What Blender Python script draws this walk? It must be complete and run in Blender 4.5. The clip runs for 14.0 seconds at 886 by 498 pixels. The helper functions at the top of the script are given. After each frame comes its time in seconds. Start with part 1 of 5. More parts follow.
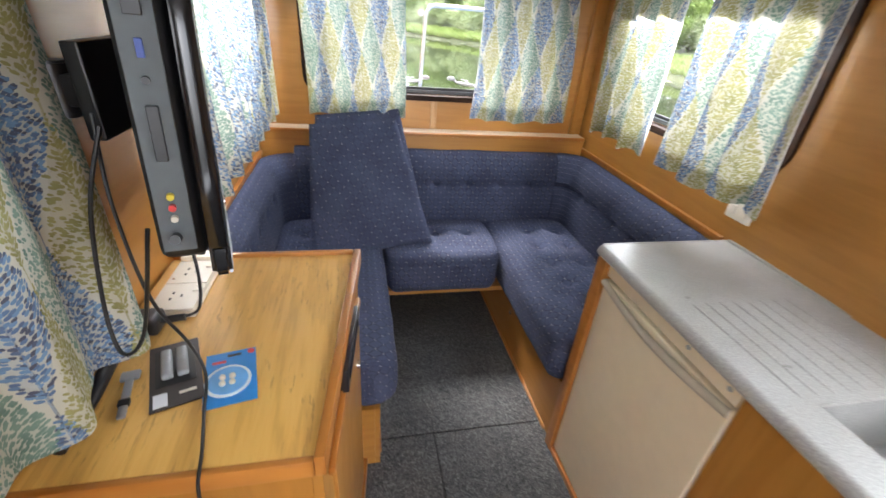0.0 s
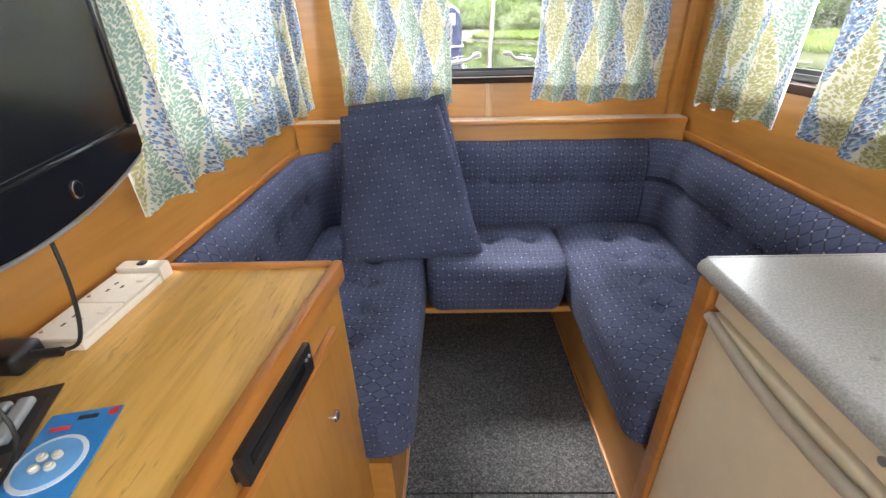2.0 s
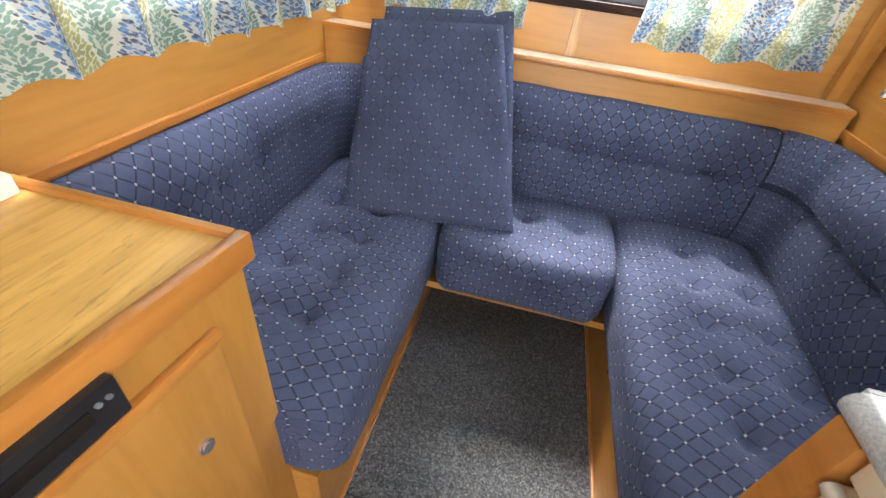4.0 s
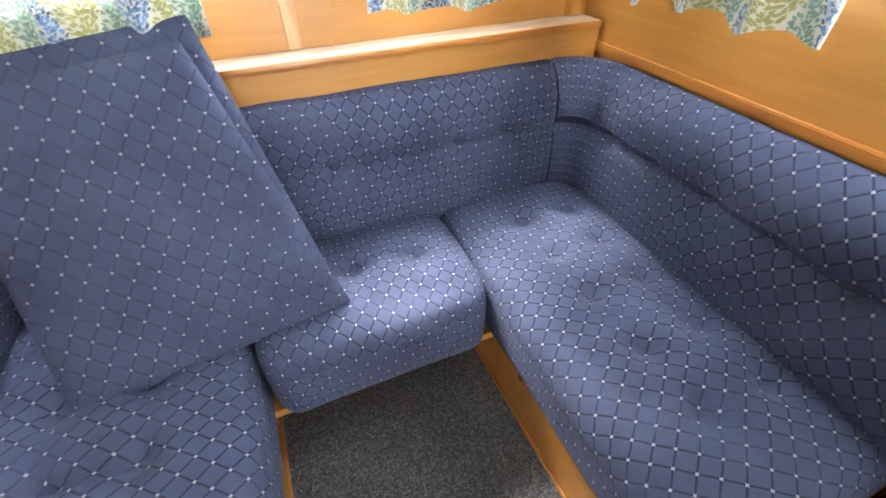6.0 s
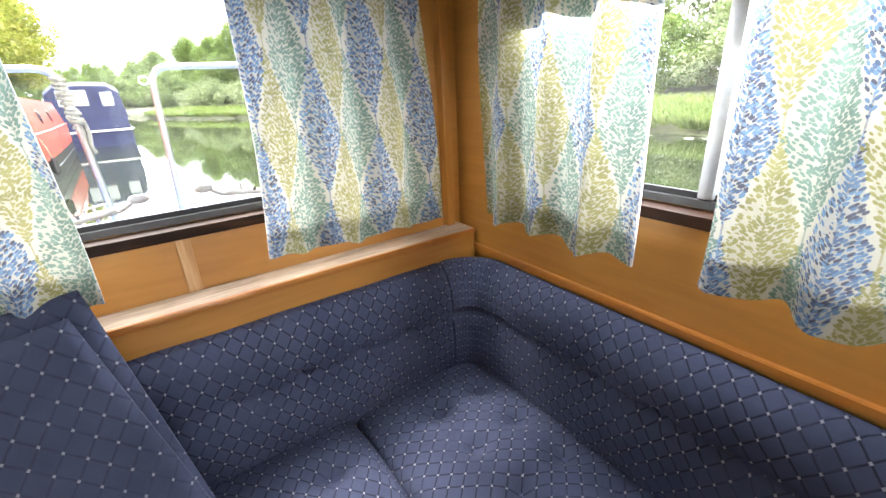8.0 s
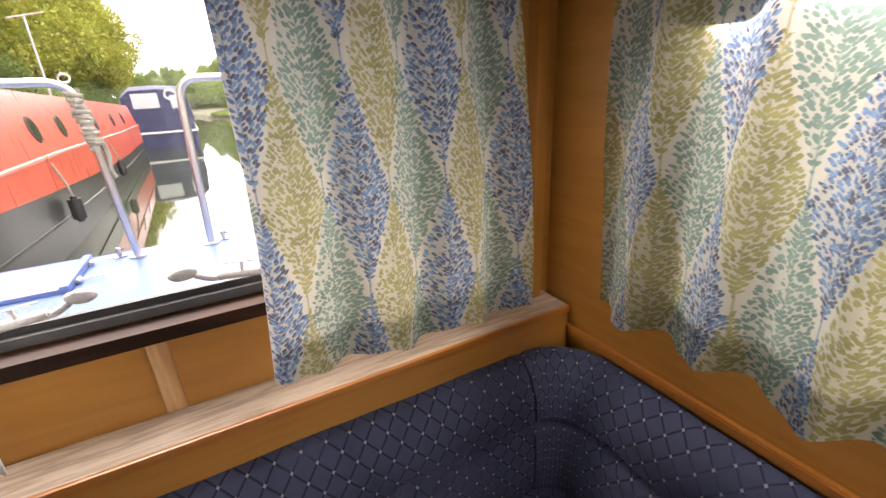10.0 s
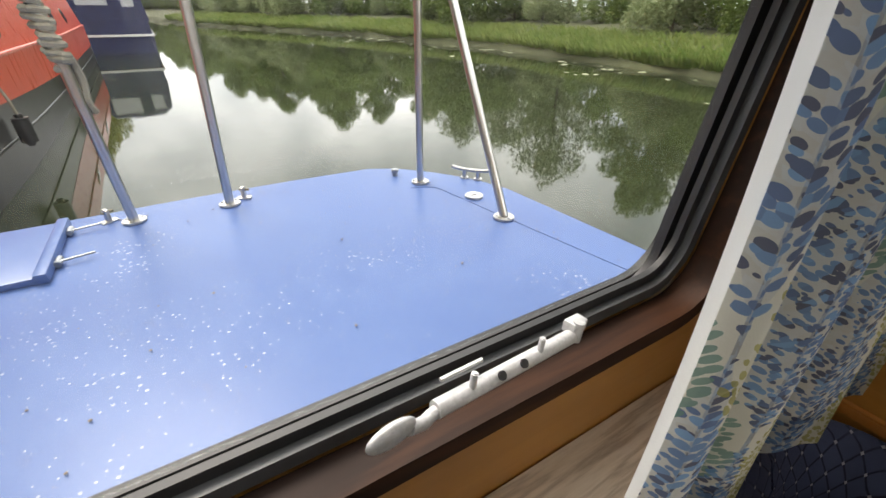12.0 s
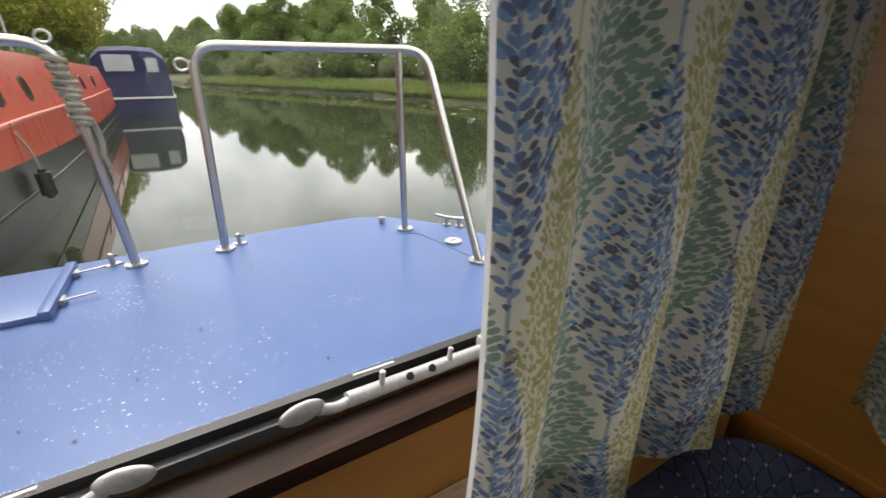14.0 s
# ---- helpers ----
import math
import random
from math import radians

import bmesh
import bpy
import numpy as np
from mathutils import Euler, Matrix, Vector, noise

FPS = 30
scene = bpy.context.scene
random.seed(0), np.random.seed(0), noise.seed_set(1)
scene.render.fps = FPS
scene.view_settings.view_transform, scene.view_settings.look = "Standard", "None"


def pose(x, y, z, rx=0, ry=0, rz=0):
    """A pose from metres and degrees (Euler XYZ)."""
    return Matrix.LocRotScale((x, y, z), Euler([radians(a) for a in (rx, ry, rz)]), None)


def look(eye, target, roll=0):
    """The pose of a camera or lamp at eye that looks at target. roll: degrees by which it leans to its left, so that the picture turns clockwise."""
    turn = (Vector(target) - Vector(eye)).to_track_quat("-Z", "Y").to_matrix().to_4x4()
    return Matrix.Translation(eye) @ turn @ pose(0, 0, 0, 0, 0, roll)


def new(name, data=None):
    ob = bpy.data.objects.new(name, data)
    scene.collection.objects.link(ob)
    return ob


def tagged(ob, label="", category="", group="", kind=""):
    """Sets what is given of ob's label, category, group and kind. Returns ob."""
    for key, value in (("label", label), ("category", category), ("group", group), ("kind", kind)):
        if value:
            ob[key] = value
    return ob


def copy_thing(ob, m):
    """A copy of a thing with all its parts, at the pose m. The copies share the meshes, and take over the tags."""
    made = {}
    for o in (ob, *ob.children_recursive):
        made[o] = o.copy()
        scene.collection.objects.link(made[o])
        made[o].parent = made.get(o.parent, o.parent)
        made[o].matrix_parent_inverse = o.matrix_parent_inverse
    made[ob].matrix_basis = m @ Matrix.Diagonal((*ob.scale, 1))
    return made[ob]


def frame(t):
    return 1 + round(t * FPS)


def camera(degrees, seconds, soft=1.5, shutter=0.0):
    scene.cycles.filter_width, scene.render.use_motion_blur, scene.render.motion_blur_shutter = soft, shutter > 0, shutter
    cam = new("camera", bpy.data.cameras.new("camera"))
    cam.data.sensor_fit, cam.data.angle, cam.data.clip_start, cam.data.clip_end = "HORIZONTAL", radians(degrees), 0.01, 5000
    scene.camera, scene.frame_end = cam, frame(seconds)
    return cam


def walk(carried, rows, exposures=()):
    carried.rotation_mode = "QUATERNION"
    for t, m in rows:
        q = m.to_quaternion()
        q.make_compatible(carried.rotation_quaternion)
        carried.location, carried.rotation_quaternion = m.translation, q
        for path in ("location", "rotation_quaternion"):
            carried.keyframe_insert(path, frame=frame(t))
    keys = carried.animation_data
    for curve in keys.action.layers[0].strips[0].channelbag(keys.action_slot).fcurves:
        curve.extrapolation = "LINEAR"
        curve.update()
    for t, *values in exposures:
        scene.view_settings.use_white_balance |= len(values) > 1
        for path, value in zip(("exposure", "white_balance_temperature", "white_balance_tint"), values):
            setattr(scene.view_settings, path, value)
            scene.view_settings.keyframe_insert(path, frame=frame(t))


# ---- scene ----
cam = camera(93.7, 14.0, shutter=0.18)
PATH = [
    (0, (-0.207, 0.614, 1.446), (0.187, 2.318, 0.476), 4.7),
    (0.5, (-0.177, 0.771, 1.274), (-0.171, 2.629, 0.535), -2.7),
    (1, (-0.022, 0.813, 1.232), (-0.005, 2.479, 0.127), 4.4),
    (1.5, (0.039, 0.838, 1.286), (-0.05, 2.603, 0.35), -0.5),
    (2, (0.017, 0.883, 1.299), (-0.034, 2.645, 0.353), -1.8),
    (2.5, (-0.031, 0.93, 1.279), (-0.024, 2.628, 0.224), 3.2),
    (2.7, (-0.026, 0.95, 1.264), (0.015, 2.621, 0.166), 4.3),
    (4.8, (0.162, 1.419, 1.212), (-0.257, 2.949, -0.006), 8.4),
    (5, (0.149, 1.46, 1.209), (-0.166, 3.035, 0.017), 6.3),
    (5.5, (0.13, 1.572, 1.209), (0.293, 3.159, 0.002), 1.3),
    (6, (0.093, 1.632, 1.227), (0.652, 3.034, -0.084), -2.0),
    (6.5, (0.088, 1.643, 1.236), (0.881, 2.946, -0.058), -2.0),
    (7, (0.105, 1.645, 1.277), (1.031, 3.015, 0.152), -2.8),
    (7.5, (0.117, 1.637, 1.339), (1.165, 3.102, 0.471), -3.1),
    (7.7, (0.116, 1.635, 1.359), (1.223, 3.116, 0.597), -2.6),
    (9.8, (0.303, 1.957, 1.429), (1.233, 3.595, 0.757), -4.0),
    (10, (0.301, 2.016, 1.43), (1.219, 3.643, 0.715), -3.1),
    (10.5, (0.298, 2.114, 1.425), (1.181, 3.702, 0.589), -1.6),
    (11, (0.261, 2.268, 1.414), (1.182, 3.776, 0.479), -0.2),
    (11.3, (0.222, 2.377, 1.424), (1.132, 3.844, 0.416), -1.1),
    (11.5, (0.205, 2.448, 1.422), (1.144, 3.899, 0.416), 0.0),
    (12, (0.177, 2.534, 1.438), (1.122, 3.977, 0.425), 0.6),
    (12.5, (0.147, 2.539, 1.451), (1.016, 4.053, 0.475), 1.4),
    (13, (0.129, 2.518, 1.453), (0.915, 4.12, 0.549), 2.4),
    (13.5, (0.152, 2.469, 1.457), (0.966, 4.094, 0.621), 2.4),
    (14, (0.203, 2.413, 1.458), (1.183, 3.962, 0.658), 0.1),
]
walk(cam, [(t, look(eye, target, roll)) for t, eye, target, roll in PATH],
     exposures=[(0, 1.75, 6350, 13), (2.7, 1.95, 6400, 13), (5, 2.65, 6250, 10), (7, 2.7, 6250, 10), (7.7, 2.05, 6300, 12), (10, 0.9, 7300, 24),
                (11, 0.75, 7300, 24), (11.6, 0.05, 7100, 18), (12.5, -0.55, 6950, 13), (14, -0.6, 6900, 14)])

# ---- world and light ----
world = bpy.data.worlds.new("sky")
scene.world = world
world.use_nodes = True
sky = world.node_tree.nodes.new("ShaderNodeTexSky")
sky.sky_type = "NISHITA"
sky.sun_disc = False
sky.sun_elevation, sky.sun_rotation = radians(55), radians(-17)
sky.air_density, sky.dust_density, sky.ozone_density = 1.0, 6.0, 1.0
wn, wl = world.node_tree.nodes, world.node_tree.links
# an overcast layer: soft grey cloud over the sky
wtc = wn.new("ShaderNodeTexCoord")
wnoise = wn.new("ShaderNodeTexNoise")
wnoise.inputs["Scale"].default_value = 3.5
wnoise.inputs["Detail"].default_value = 6
wramp = wn.new("ShaderNodeValToRGB")
wramp.color_ramp.elements[0].position, wramp.color_ramp.elements[0].color = 0.35, (14.0, 15.2, 16.6, 1)
wramp.color_ramp.elements[1].position, wramp.color_ramp.elements[1].color = 0.7, (40.0, 40.3, 40.8, 1)
wmix = wn.new("ShaderNodeMixRGB")
wmix.inputs[0].default_value = 0.85
wl.new(wtc.outputs["Generated"], wnoise.inputs["Vector"])
wl.new(wnoise.outputs["Fac"], wramp.inputs["Fac"])
wl.new(sky.outputs[0], wmix.inputs[1])
wl.new(wramp.outputs[0], wmix.inputs[2])
wl.new(wmix.outputs[0], wn["Background"].inputs["Color"])
wn["Background"].inputs["Strength"].default_value = 0.15

sun_data = bpy.data.lights.new("sun", "SUN")
sun_data.energy, sun_data.angle, sun_data.color = 5.0, radians(22), (1.0, 0.95, 0.88)
sun_ob = new("sun", sun_data)
sun_ob.matrix_world = look((-1.0, 3.2, 4.8), (0, 0, 0))



def sky_lamp(name, m, w, h, watts):
    """An added area lamp that stands in for daylight at an opening of the cabin."""
    d = bpy.data.lights.new(name, "AREA")
    d.shape, d.size, d.size_y, d.energy, d.color = "RECTANGLE", w, h, watts, (0.95, 0.98, 1.0)
    new(name, d).matrix_world = m


# fill lamp added in an assumed doorway behind the camera
sky_lamp("companionway_daylight", look((0.15, -1.32, 0.95), (0.15, 1, 0.75)), 0.66, 1.6, 0.35)
sky_lamp("galley_window_daylight", look((0.96, 0.55, 1.385), (-0.5, 0.9, 0.6)), 0.8, 0.42, 2.6)
sky_lamp("port_window_daylight", look((-0.69, 2.12, 1.385), (0.3, 2.12, 0.6)), 0.7, 0.42, 8)
sky_lamp("aft_port_window_daylight", look((-0.69, 0.6, 1.385), (0.5, 1.0, 0.4)), 0.8, 0.42, 2)
sky_lamp("bow_window_daylight", look((0.03, 2.85, 1.40), (0.15, 2.1, 0.3)), 1.0, 0.42, 4)
sky_lamp("starboard_window_daylight", look((1.035, 1.95, 1.39), (0.3, 1.95, 0.3)), 0.8, 0.42, 6)


# ---- material helpers ----
class Nodes:
    def __init__(self, name):
        self.mat = bpy.data.materials.new(name)
        self.mat.use_nodes = True
        self.n, self.l = self.mat.node_tree.nodes, self.mat.node_tree.links
        self.b = self.n["Principled BSDF"]
        self.out = self.n["Material Output"]

    def put(self, kind, **values):
        node = self.n.new(kind)
        for key, value in values.items():
            node.inputs[key.replace("_", " ")].default_value = value
        return node

    def link(self, a, b):
        self.l.new(a, b)

    def coords(self, kind="Object", scale=(1, 1, 1), rot=(0, 0, 0)):
        tc = self.n.new("ShaderNodeTexCoord")
        mp = self.n.new("ShaderNodeMapping")
        mp.inputs["Scale"].default_value = scale
        mp.inputs["Rotation"].default_value = rot
        self.link(tc.outputs[kind], mp.inputs["Vector"])
        return mp.outputs[0]

    def noise(self, vec, scale, detail=4, rough=0.55):
        n = self.put("ShaderNodeTexNoise", Scale=scale, Detail=detail, Roughness=rough)
        self.link(vec, n.inputs["Vector"])
        return n.outputs["Fac"]

    def ramp(self, fac, *stops):
        r = self.n.new("ShaderNodeValToRGB")
        els = r.color_ramp.elements
        while len(els) < len(stops):
            els.new(0.5)
        for el, (pos, col) in zip(els, stops):
            el.position = pos
            el.color = (*col, 1) if len(col) == 3 else col
        self.link(fac, r.inputs["Fac"])
        return r.outputs["Color"]

    def mix(self, fac, a, b, mode="MIX"):
        m = self.n.new("ShaderNodeMixRGB")
        m.blend_type = mode
        for sock, v in zip(m.inputs, (fac, a, b)):
            if isinstance(v, (int, float)):
                sock.default_value = v
            elif isinstance(v, tuple):
                sock.default_value = (*v, 1)
            else:
                self.link(v, sock)
        return m.outputs[0]

    def math(self, op, a, b=0.0, c=0.0):
        m = self.n.new("ShaderNodeMath")
        m.operation = op
        for sock, v in zip(m.inputs, (a, b, c)):
            if isinstance(v, (int, float)):
                sock.default_value = v
            else:
                self.link(v, sock)
        return m.outputs[0]

    def xyz(self, vec):
        s = self.n.new("ShaderNodeSeparateXYZ")
        self.link(vec, s.inputs[0])
        return s.outputs

    def vec(self, x, y, z=0.0):
        c = self.n.new("ShaderNodeCombineXYZ")
        for sock, v in zip(c.inputs, (x, y, z)):
            if isinstance(v, (int, float)):
                sock.default_value = v
            else:
                self.link(v, sock)
        return c.outputs[0]

    def bump(self, height, strength, distance=0.002):
        b = self.put("ShaderNodeBump", Strength=strength, Distance=distance)
        self.link(height, b.inputs["Height"])
        self.link(b.outputs[0], self.b.inputs["Normal"])

    def done(self, color=None, rough=0.5, metal=0.0, spec=None):
        for sock, v in (("Base Color", color), ("Roughness", rough), ("Metallic", metal)):
            if v is None:
                continue
            if isinstance(v, (int, float)):
                self.b.inputs[sock].default_value = v
            elif isinstance(v, tuple):
                self.b.inputs[sock].default_value = (*v, 1)
            else:
                self.link(v, self.b.inputs[sock])
        if spec is not None:
            self.b.inputs["Specular IOR Level"].default_value = spec
        return self.mat


def wood(name, dark, mid, light, axis="y", rough=0.38, scale=1.0, coat=0.25):
    k = Nodes(name)
    stretch = {"x": (1.2, 14, 14), "y": (14, 1.2, 14), "z": (14, 14, 1.2)}[axis]
    v = k.coords("Object", tuple(s * scale for s in stretch))
    big = k.noise(v, 0.9, 3)
    warped = k.math("MULTIPLY_ADD", big, 9.0, k.noise(v, 3.0, 5, 0.65))
    rings = k.math("SINE", k.math("MULTIPLY", warped, 3.2))
    grain = k.math("MULTIPLY_ADD", rings, 0.16, k.math("MULTIPLY_ADD", k.noise(v, 9.0, 6, 0.7), 0.55, 0.22))
    col = k.ramp(grain, (0.2, dark), (0.5, mid), (0.85, light))
    blot = k.noise(k.coords("Object", (1, 1, 1)), 2.3, 3)
    col = k.mix(0.35, col, k.ramp(blot, (0.3, dark), (0.7, light)))
    r = k.math("MULTIPLY_ADD", k.noise(k.coords("Object"), 14, 3), 0.16, rough - 0.08)
    k.bump(grain, 0.08, 0.001)
    k.b.inputs["Coat Weight"].default_value = coat
    k.b.inputs["Coat Roughness"].default_value = 0.3
    return k.done(col, r)


PLY = wood("honey_plywood", (0.34, 0.146, 0.024), (0.405, 0.183, 0.034), (0.46, 0.218, 0.046), "y")
PLY_X = wood("honey_plywood_cross", (0.34, 0.146, 0.024), (0.405, 0.183, 0.034), (0.46, 0.218, 0.046), "x")
PLY_Z = wood("honey_plywood_upright", (0.32, 0.135, 0.021), (0.39, 0.175, 0.032), (0.45, 0.213, 0.045), "z")
TRIM = wood("orange_trim_wood", (0.31, 0.108, 0.016), (0.41, 0.155, 0.027), (0.48, 0.20, 0.040), "y", 0.33)
TRIM_X = wood("orange_trim_wood_cross", (0.31, 0.108, 0.016), (0.41, 0.155, 0.027), (0.48, 0.20, 0.040), "x", 0.33)


def scuffed_oak():
    """Pale yellow oak veneer with long grain, and short dark scuffs where it is worn."""
    k = Nodes("pale_oak_top")
    v = k.coords("Object", (20, 1.6, 20))
    warp = k.math("MULTIPLY_ADD", k.noise(v, 0.9, 3), 9.0, k.noise(v, 3.0, 5, 0.65))
    rings = k.math("SINE", k.math("MULTIPLY", warp, 3.4))
    grain = k.math("MULTIPLY_ADD", rings, 0.20, k.math("MULTIPLY_ADD", k.noise(v, 9.0, 6, 0.75), 0.60, 0.20))
    col = k.ramp(grain, (0.15, (0.54, 0.285, 0.062)), (0.5, (0.74, 0.42, 0.10)), (0.85, (0.80, 0.49, 0.14)))
    col = k.mix(0.3, col, k.ramp(k.noise(k.coords("Object"), 3.0, 3), (0.3, (0.62, 0.33, 0.065)), (0.7, (0.80, 0.49, 0.14))))
    worn = k.ramp(k.noise(k.coords("Object"), 4.5, 3), (0.42, (0, 0, 0)), (0.56, (1, 1, 1)))
    scuff = k.ramp(k.noise(k.coords("Object", (150, 22, 150), (0, 0, 0.12)), 1.0, 3, 0.6), (0.585, (0, 0, 0)), (0.65, (1, 1, 1)))
    col = k.mix(k.math("MULTIPLY", k.math("MULTIPLY", worn, scuff), 0.38), col, (0.17, 0.075, 0.018))
    k.bump(grain, 0.12, 0.001)
    k.b.inputs["Coat Weight"].default_value = 0.15
    k.b.inputs["Coat Roughness"].default_value = 0.35
    return k.done(col, k.math("MULTIPLY_ADD", worn, 0.15, 0.36))


OAK = scuffed_oak()
SILL = wood("dark_sill_wood", (0.003, 0.0012, 0.0008), (0.011, 0.004, 0.002), (0.060, 0.022, 0.008), "x", 0.6, 1.0, 0.0)
SILL.node_tree.nodes["Principled BSDF"].inputs["Specular IOR Level"].default_value = 0.2
SHELF = wood("pale_shelf_laminate", (0.22, 0.15, 0.10), (0.58, 0.46, 0.34), (0.80, 0.70, 0.57), "x", 0.34, 3.2, 0.1)


def plain(name, color, rough=0.5, metal=0.0, scale=60, amount=0.12, bump=0.0, spec=None):
    k = Nodes(name)
    v = k.coords("Object")
    fine, coarse = k.noise(v, scale, 4), k.noise(v, scale * 0.09, 3)
    lo = tuple(c * (1 - amount) for c in color)
    hi = tuple(min(1, c * (1 + amount)) for c in color)
    col = k.ramp(k.math("MULTIPLY_ADD", fine, 0.5, k.math("MULTIPLY", coarse, 0.5)), (0.3, lo), (0.7, hi))
    if bump:
        k.bump(fine, bump, 0.001)
    return k.done(col, k.math("MULTIPLY_ADD", coarse, 0.2, max(0.02, rough - 0.1)), metal, spec)


BLACK = plain("black_plastic", (0.012, 0.012, 0.014), 0.35)
GLOSS_BLACK = plain("gloss_black", (0.006, 0.006, 0.007), 0.12)
SCREEN = plain("tv_screen_glass", (0.008, 0.009, 0.010), 0.18)
PORTS = plain("grey_port_panel", (0.10, 0.118, 0.13), 0.45)
RUBBER = plain("black_rubber", (0.012, 0.012, 0.013), 0.55)
ALU = plain("brushed_aluminium", (0.55, 0.56, 0.57), 0.38, 0.9)
ALU_DARK = plain("dull_aluminium", (0.08, 0.082, 0.085), 0.5, 0.4)
CAST = plain("cast_alloy_stay", (0.50, 0.50, 0.50), 0.55, 0.45, 220, 0.25, 0.3)
STEEL = plain("stainless_tube", (0.56, 0.55, 0.53), 0.32, 1.0)
CHROME = plain("chrome", (0.75, 0.75, 0.76), 0.1, 1.0)
WHITE_PLASTIC = plain("cream_plastic", (0.72, 0.66, 0.56), 0.4, amount=0.05)
FRIDGE = plain("cream_fridge_enamel", (0.70, 0.60, 0.43), 0.35, amount=0.05, scale=20)
FRIDGE_GREY = plain("fridge_grip_grey", (0.42, 0.37, 0.29), 0.45, amount=0.08)
BROWN_CARD = plain("dark_card", (0.035, 0.025, 0.022), 0.4)
BLUE_CARD = plain("blue_card", (0.03, 0.24, 0.62), 0.35)
WHITE_PAPER = plain("white_print", (0.75, 0.78, 0.82), 0.4, amount=0.04)
RED_PRINT = plain("red_print", (0.6, 0.04, 0.04), 0.4)
GREY_METAL = plain("grey_metal", (0.34, 0.36, 0.38), 0.4, 0.6)
BUTTON = plain("button_cloth", (0.05, 0.055, 0.12), 0.85)
YELLOW_P = plain("yellow_plug", (0.7, 0.55, 0.05), 0.4)
VGA_BLUE = plain("blue_plug", (0.05, 0.09, 0.35), 0.4)
ROPE = plain("mooring_rope", (0.24, 0.22, 0.17), 0.9, scale=90, amount=0.5, bump=0.6)
CREAM_HULL = plain("white_gelcoat", (0.7, 0.7, 0.68), 0.3)


def counter_mat():
    k = Nodes("mottled_grey_laminate")
    v = k.coords("Object")
    sp = k.noise(v, 260, 3, 0.7)
    col = k.ramp(sp, (0.38, (0.26, 0.26, 0.25)), (0.55, (0.40, 0.40, 0.39)), (0.68, (0.50, 0.50, 0.49)))
    col = k.mix(0.25, col, k.ramp(k.noise(v, 9, 4), (0.35, (0.30, 0.29, 0.27)), (0.7, (0.48, 0.49, 0.49))))
    return k.done(col, k.math("MULTIPLY_ADD", k.noise(v, 12, 3), 0.2, 0.22))


COUNTER = counter_mat()


def carpet_mat():
    k = Nodes("charcoal_carpet")
    v = k.coords("Object")
    fib = k.noise(v, 150, 5, 0.9)
    big = k.noise(v, 5, 4)
    col = k.ramp(fib, (0.40, (0.02, 0.021, 0.022)), (0.52, (0.10, 0.103, 0.107)), (0.62, (0.31, 0.315, 0.32)))
    col = k.mix(0.22, col, k.ramp(big, (0.35, (0.08, 0.082, 0.087)), (0.7, (0.17, 0.173, 0.177))))
    k.bump(fib, 0.9, 0.004)
    return k.done(col, 0.95, spec=0.1)


CARPET = carpet_mat()


def fabric_mat(name, lattice):
    """Navy upholstery: pale dots, and on the seats a darker diamond lattice between them."""
    k = Nodes(name)
    uv = k.coords("UV")
    u, v, _ = k.xyz(uv)
    wob = k.math("MULTIPLY", k.math("SUBTRACT", k.noise(uv, 25, 2), 0.5), 0.004)
    u = k.math("ADD", u, wob)
    pu, pv = 0.043, 0.053
    a = k.math("ADD", k.math("DIVIDE", u, pu), k.math("DIVIDE", v, pv))
    b = k.math("SUBTRACT", k.math("DIVIDE", u, pu), k.math("DIVIDE", v, pv))
    da = k.math("ABSOLUTE", k.math("SUBTRACT", k.math("FRACT", a), 0.5))
    db = k.math("ABSOLUTE", k.math("SUBTRACT", k.math("FRACT", b), 0.5))
    weave = k.noise(k.coords("UV", (900, 900, 1)), 1.0, 2)
    wear = k.noise(uv, 5.0, 4)
    base = k.ramp(weave, (0.3, (0.025, 0.030, 0.060)), (0.7, (0.074, 0.088, 0.158)))
    base = k.mix(0.4, base, k.ramp(wear, (0.35, (0.028, 0.033, 0.058)), (0.7, (0.096, 0.112, 0.182))))
    near = k.math("MINIMUM", da, db)
    line = k.ramp(near, (0.020, (1, 1, 1)), (0.075, (0, 0, 0)))
    # the dark lattice threads are weaker in random patches
    kept = k.math("MULTIPLY", k.ramp(k.noise(uv, 6.5, 2), (0.36, (0.35, 0.35, 0.35)), (0.52, (1, 1, 1))), 0.78 if lattice else 0.38)
    base = k.mix(k.math("MULTIPLY", line, kept), base, (0.006, 0.007, 0.014))
    dot = k.math("LESS_THAN", k.math("MAXIMUM", da, db), 0.074 if lattice else 0.066)
    base = k.mix(k.math("MULTIPLY", dot, 0.8), base, (0.32, 0.32, 0.36))
    k.bump(k.math("ADD", weave, k.math("MULTIPLY", k.math("SMOOTH_MIN", near, 0.1, 0.05), 6.0)), 0.5, 0.0015)
    k.b.inputs["Sheen Weight"].default_value = 0.04
    k.b.inputs["Sheen Roughness"].default_value = 0.4
    k.b.inputs["Sheen Tint"].default_value = (0.75, 0.8, 1.0, 1)
    return k.done(base, 0.85, spec=0.2)


SEAT = fabric_mat("navy_lattice_upholstery", True)
DOTTED = fabric_mat("navy_dotted_upholstery", False)


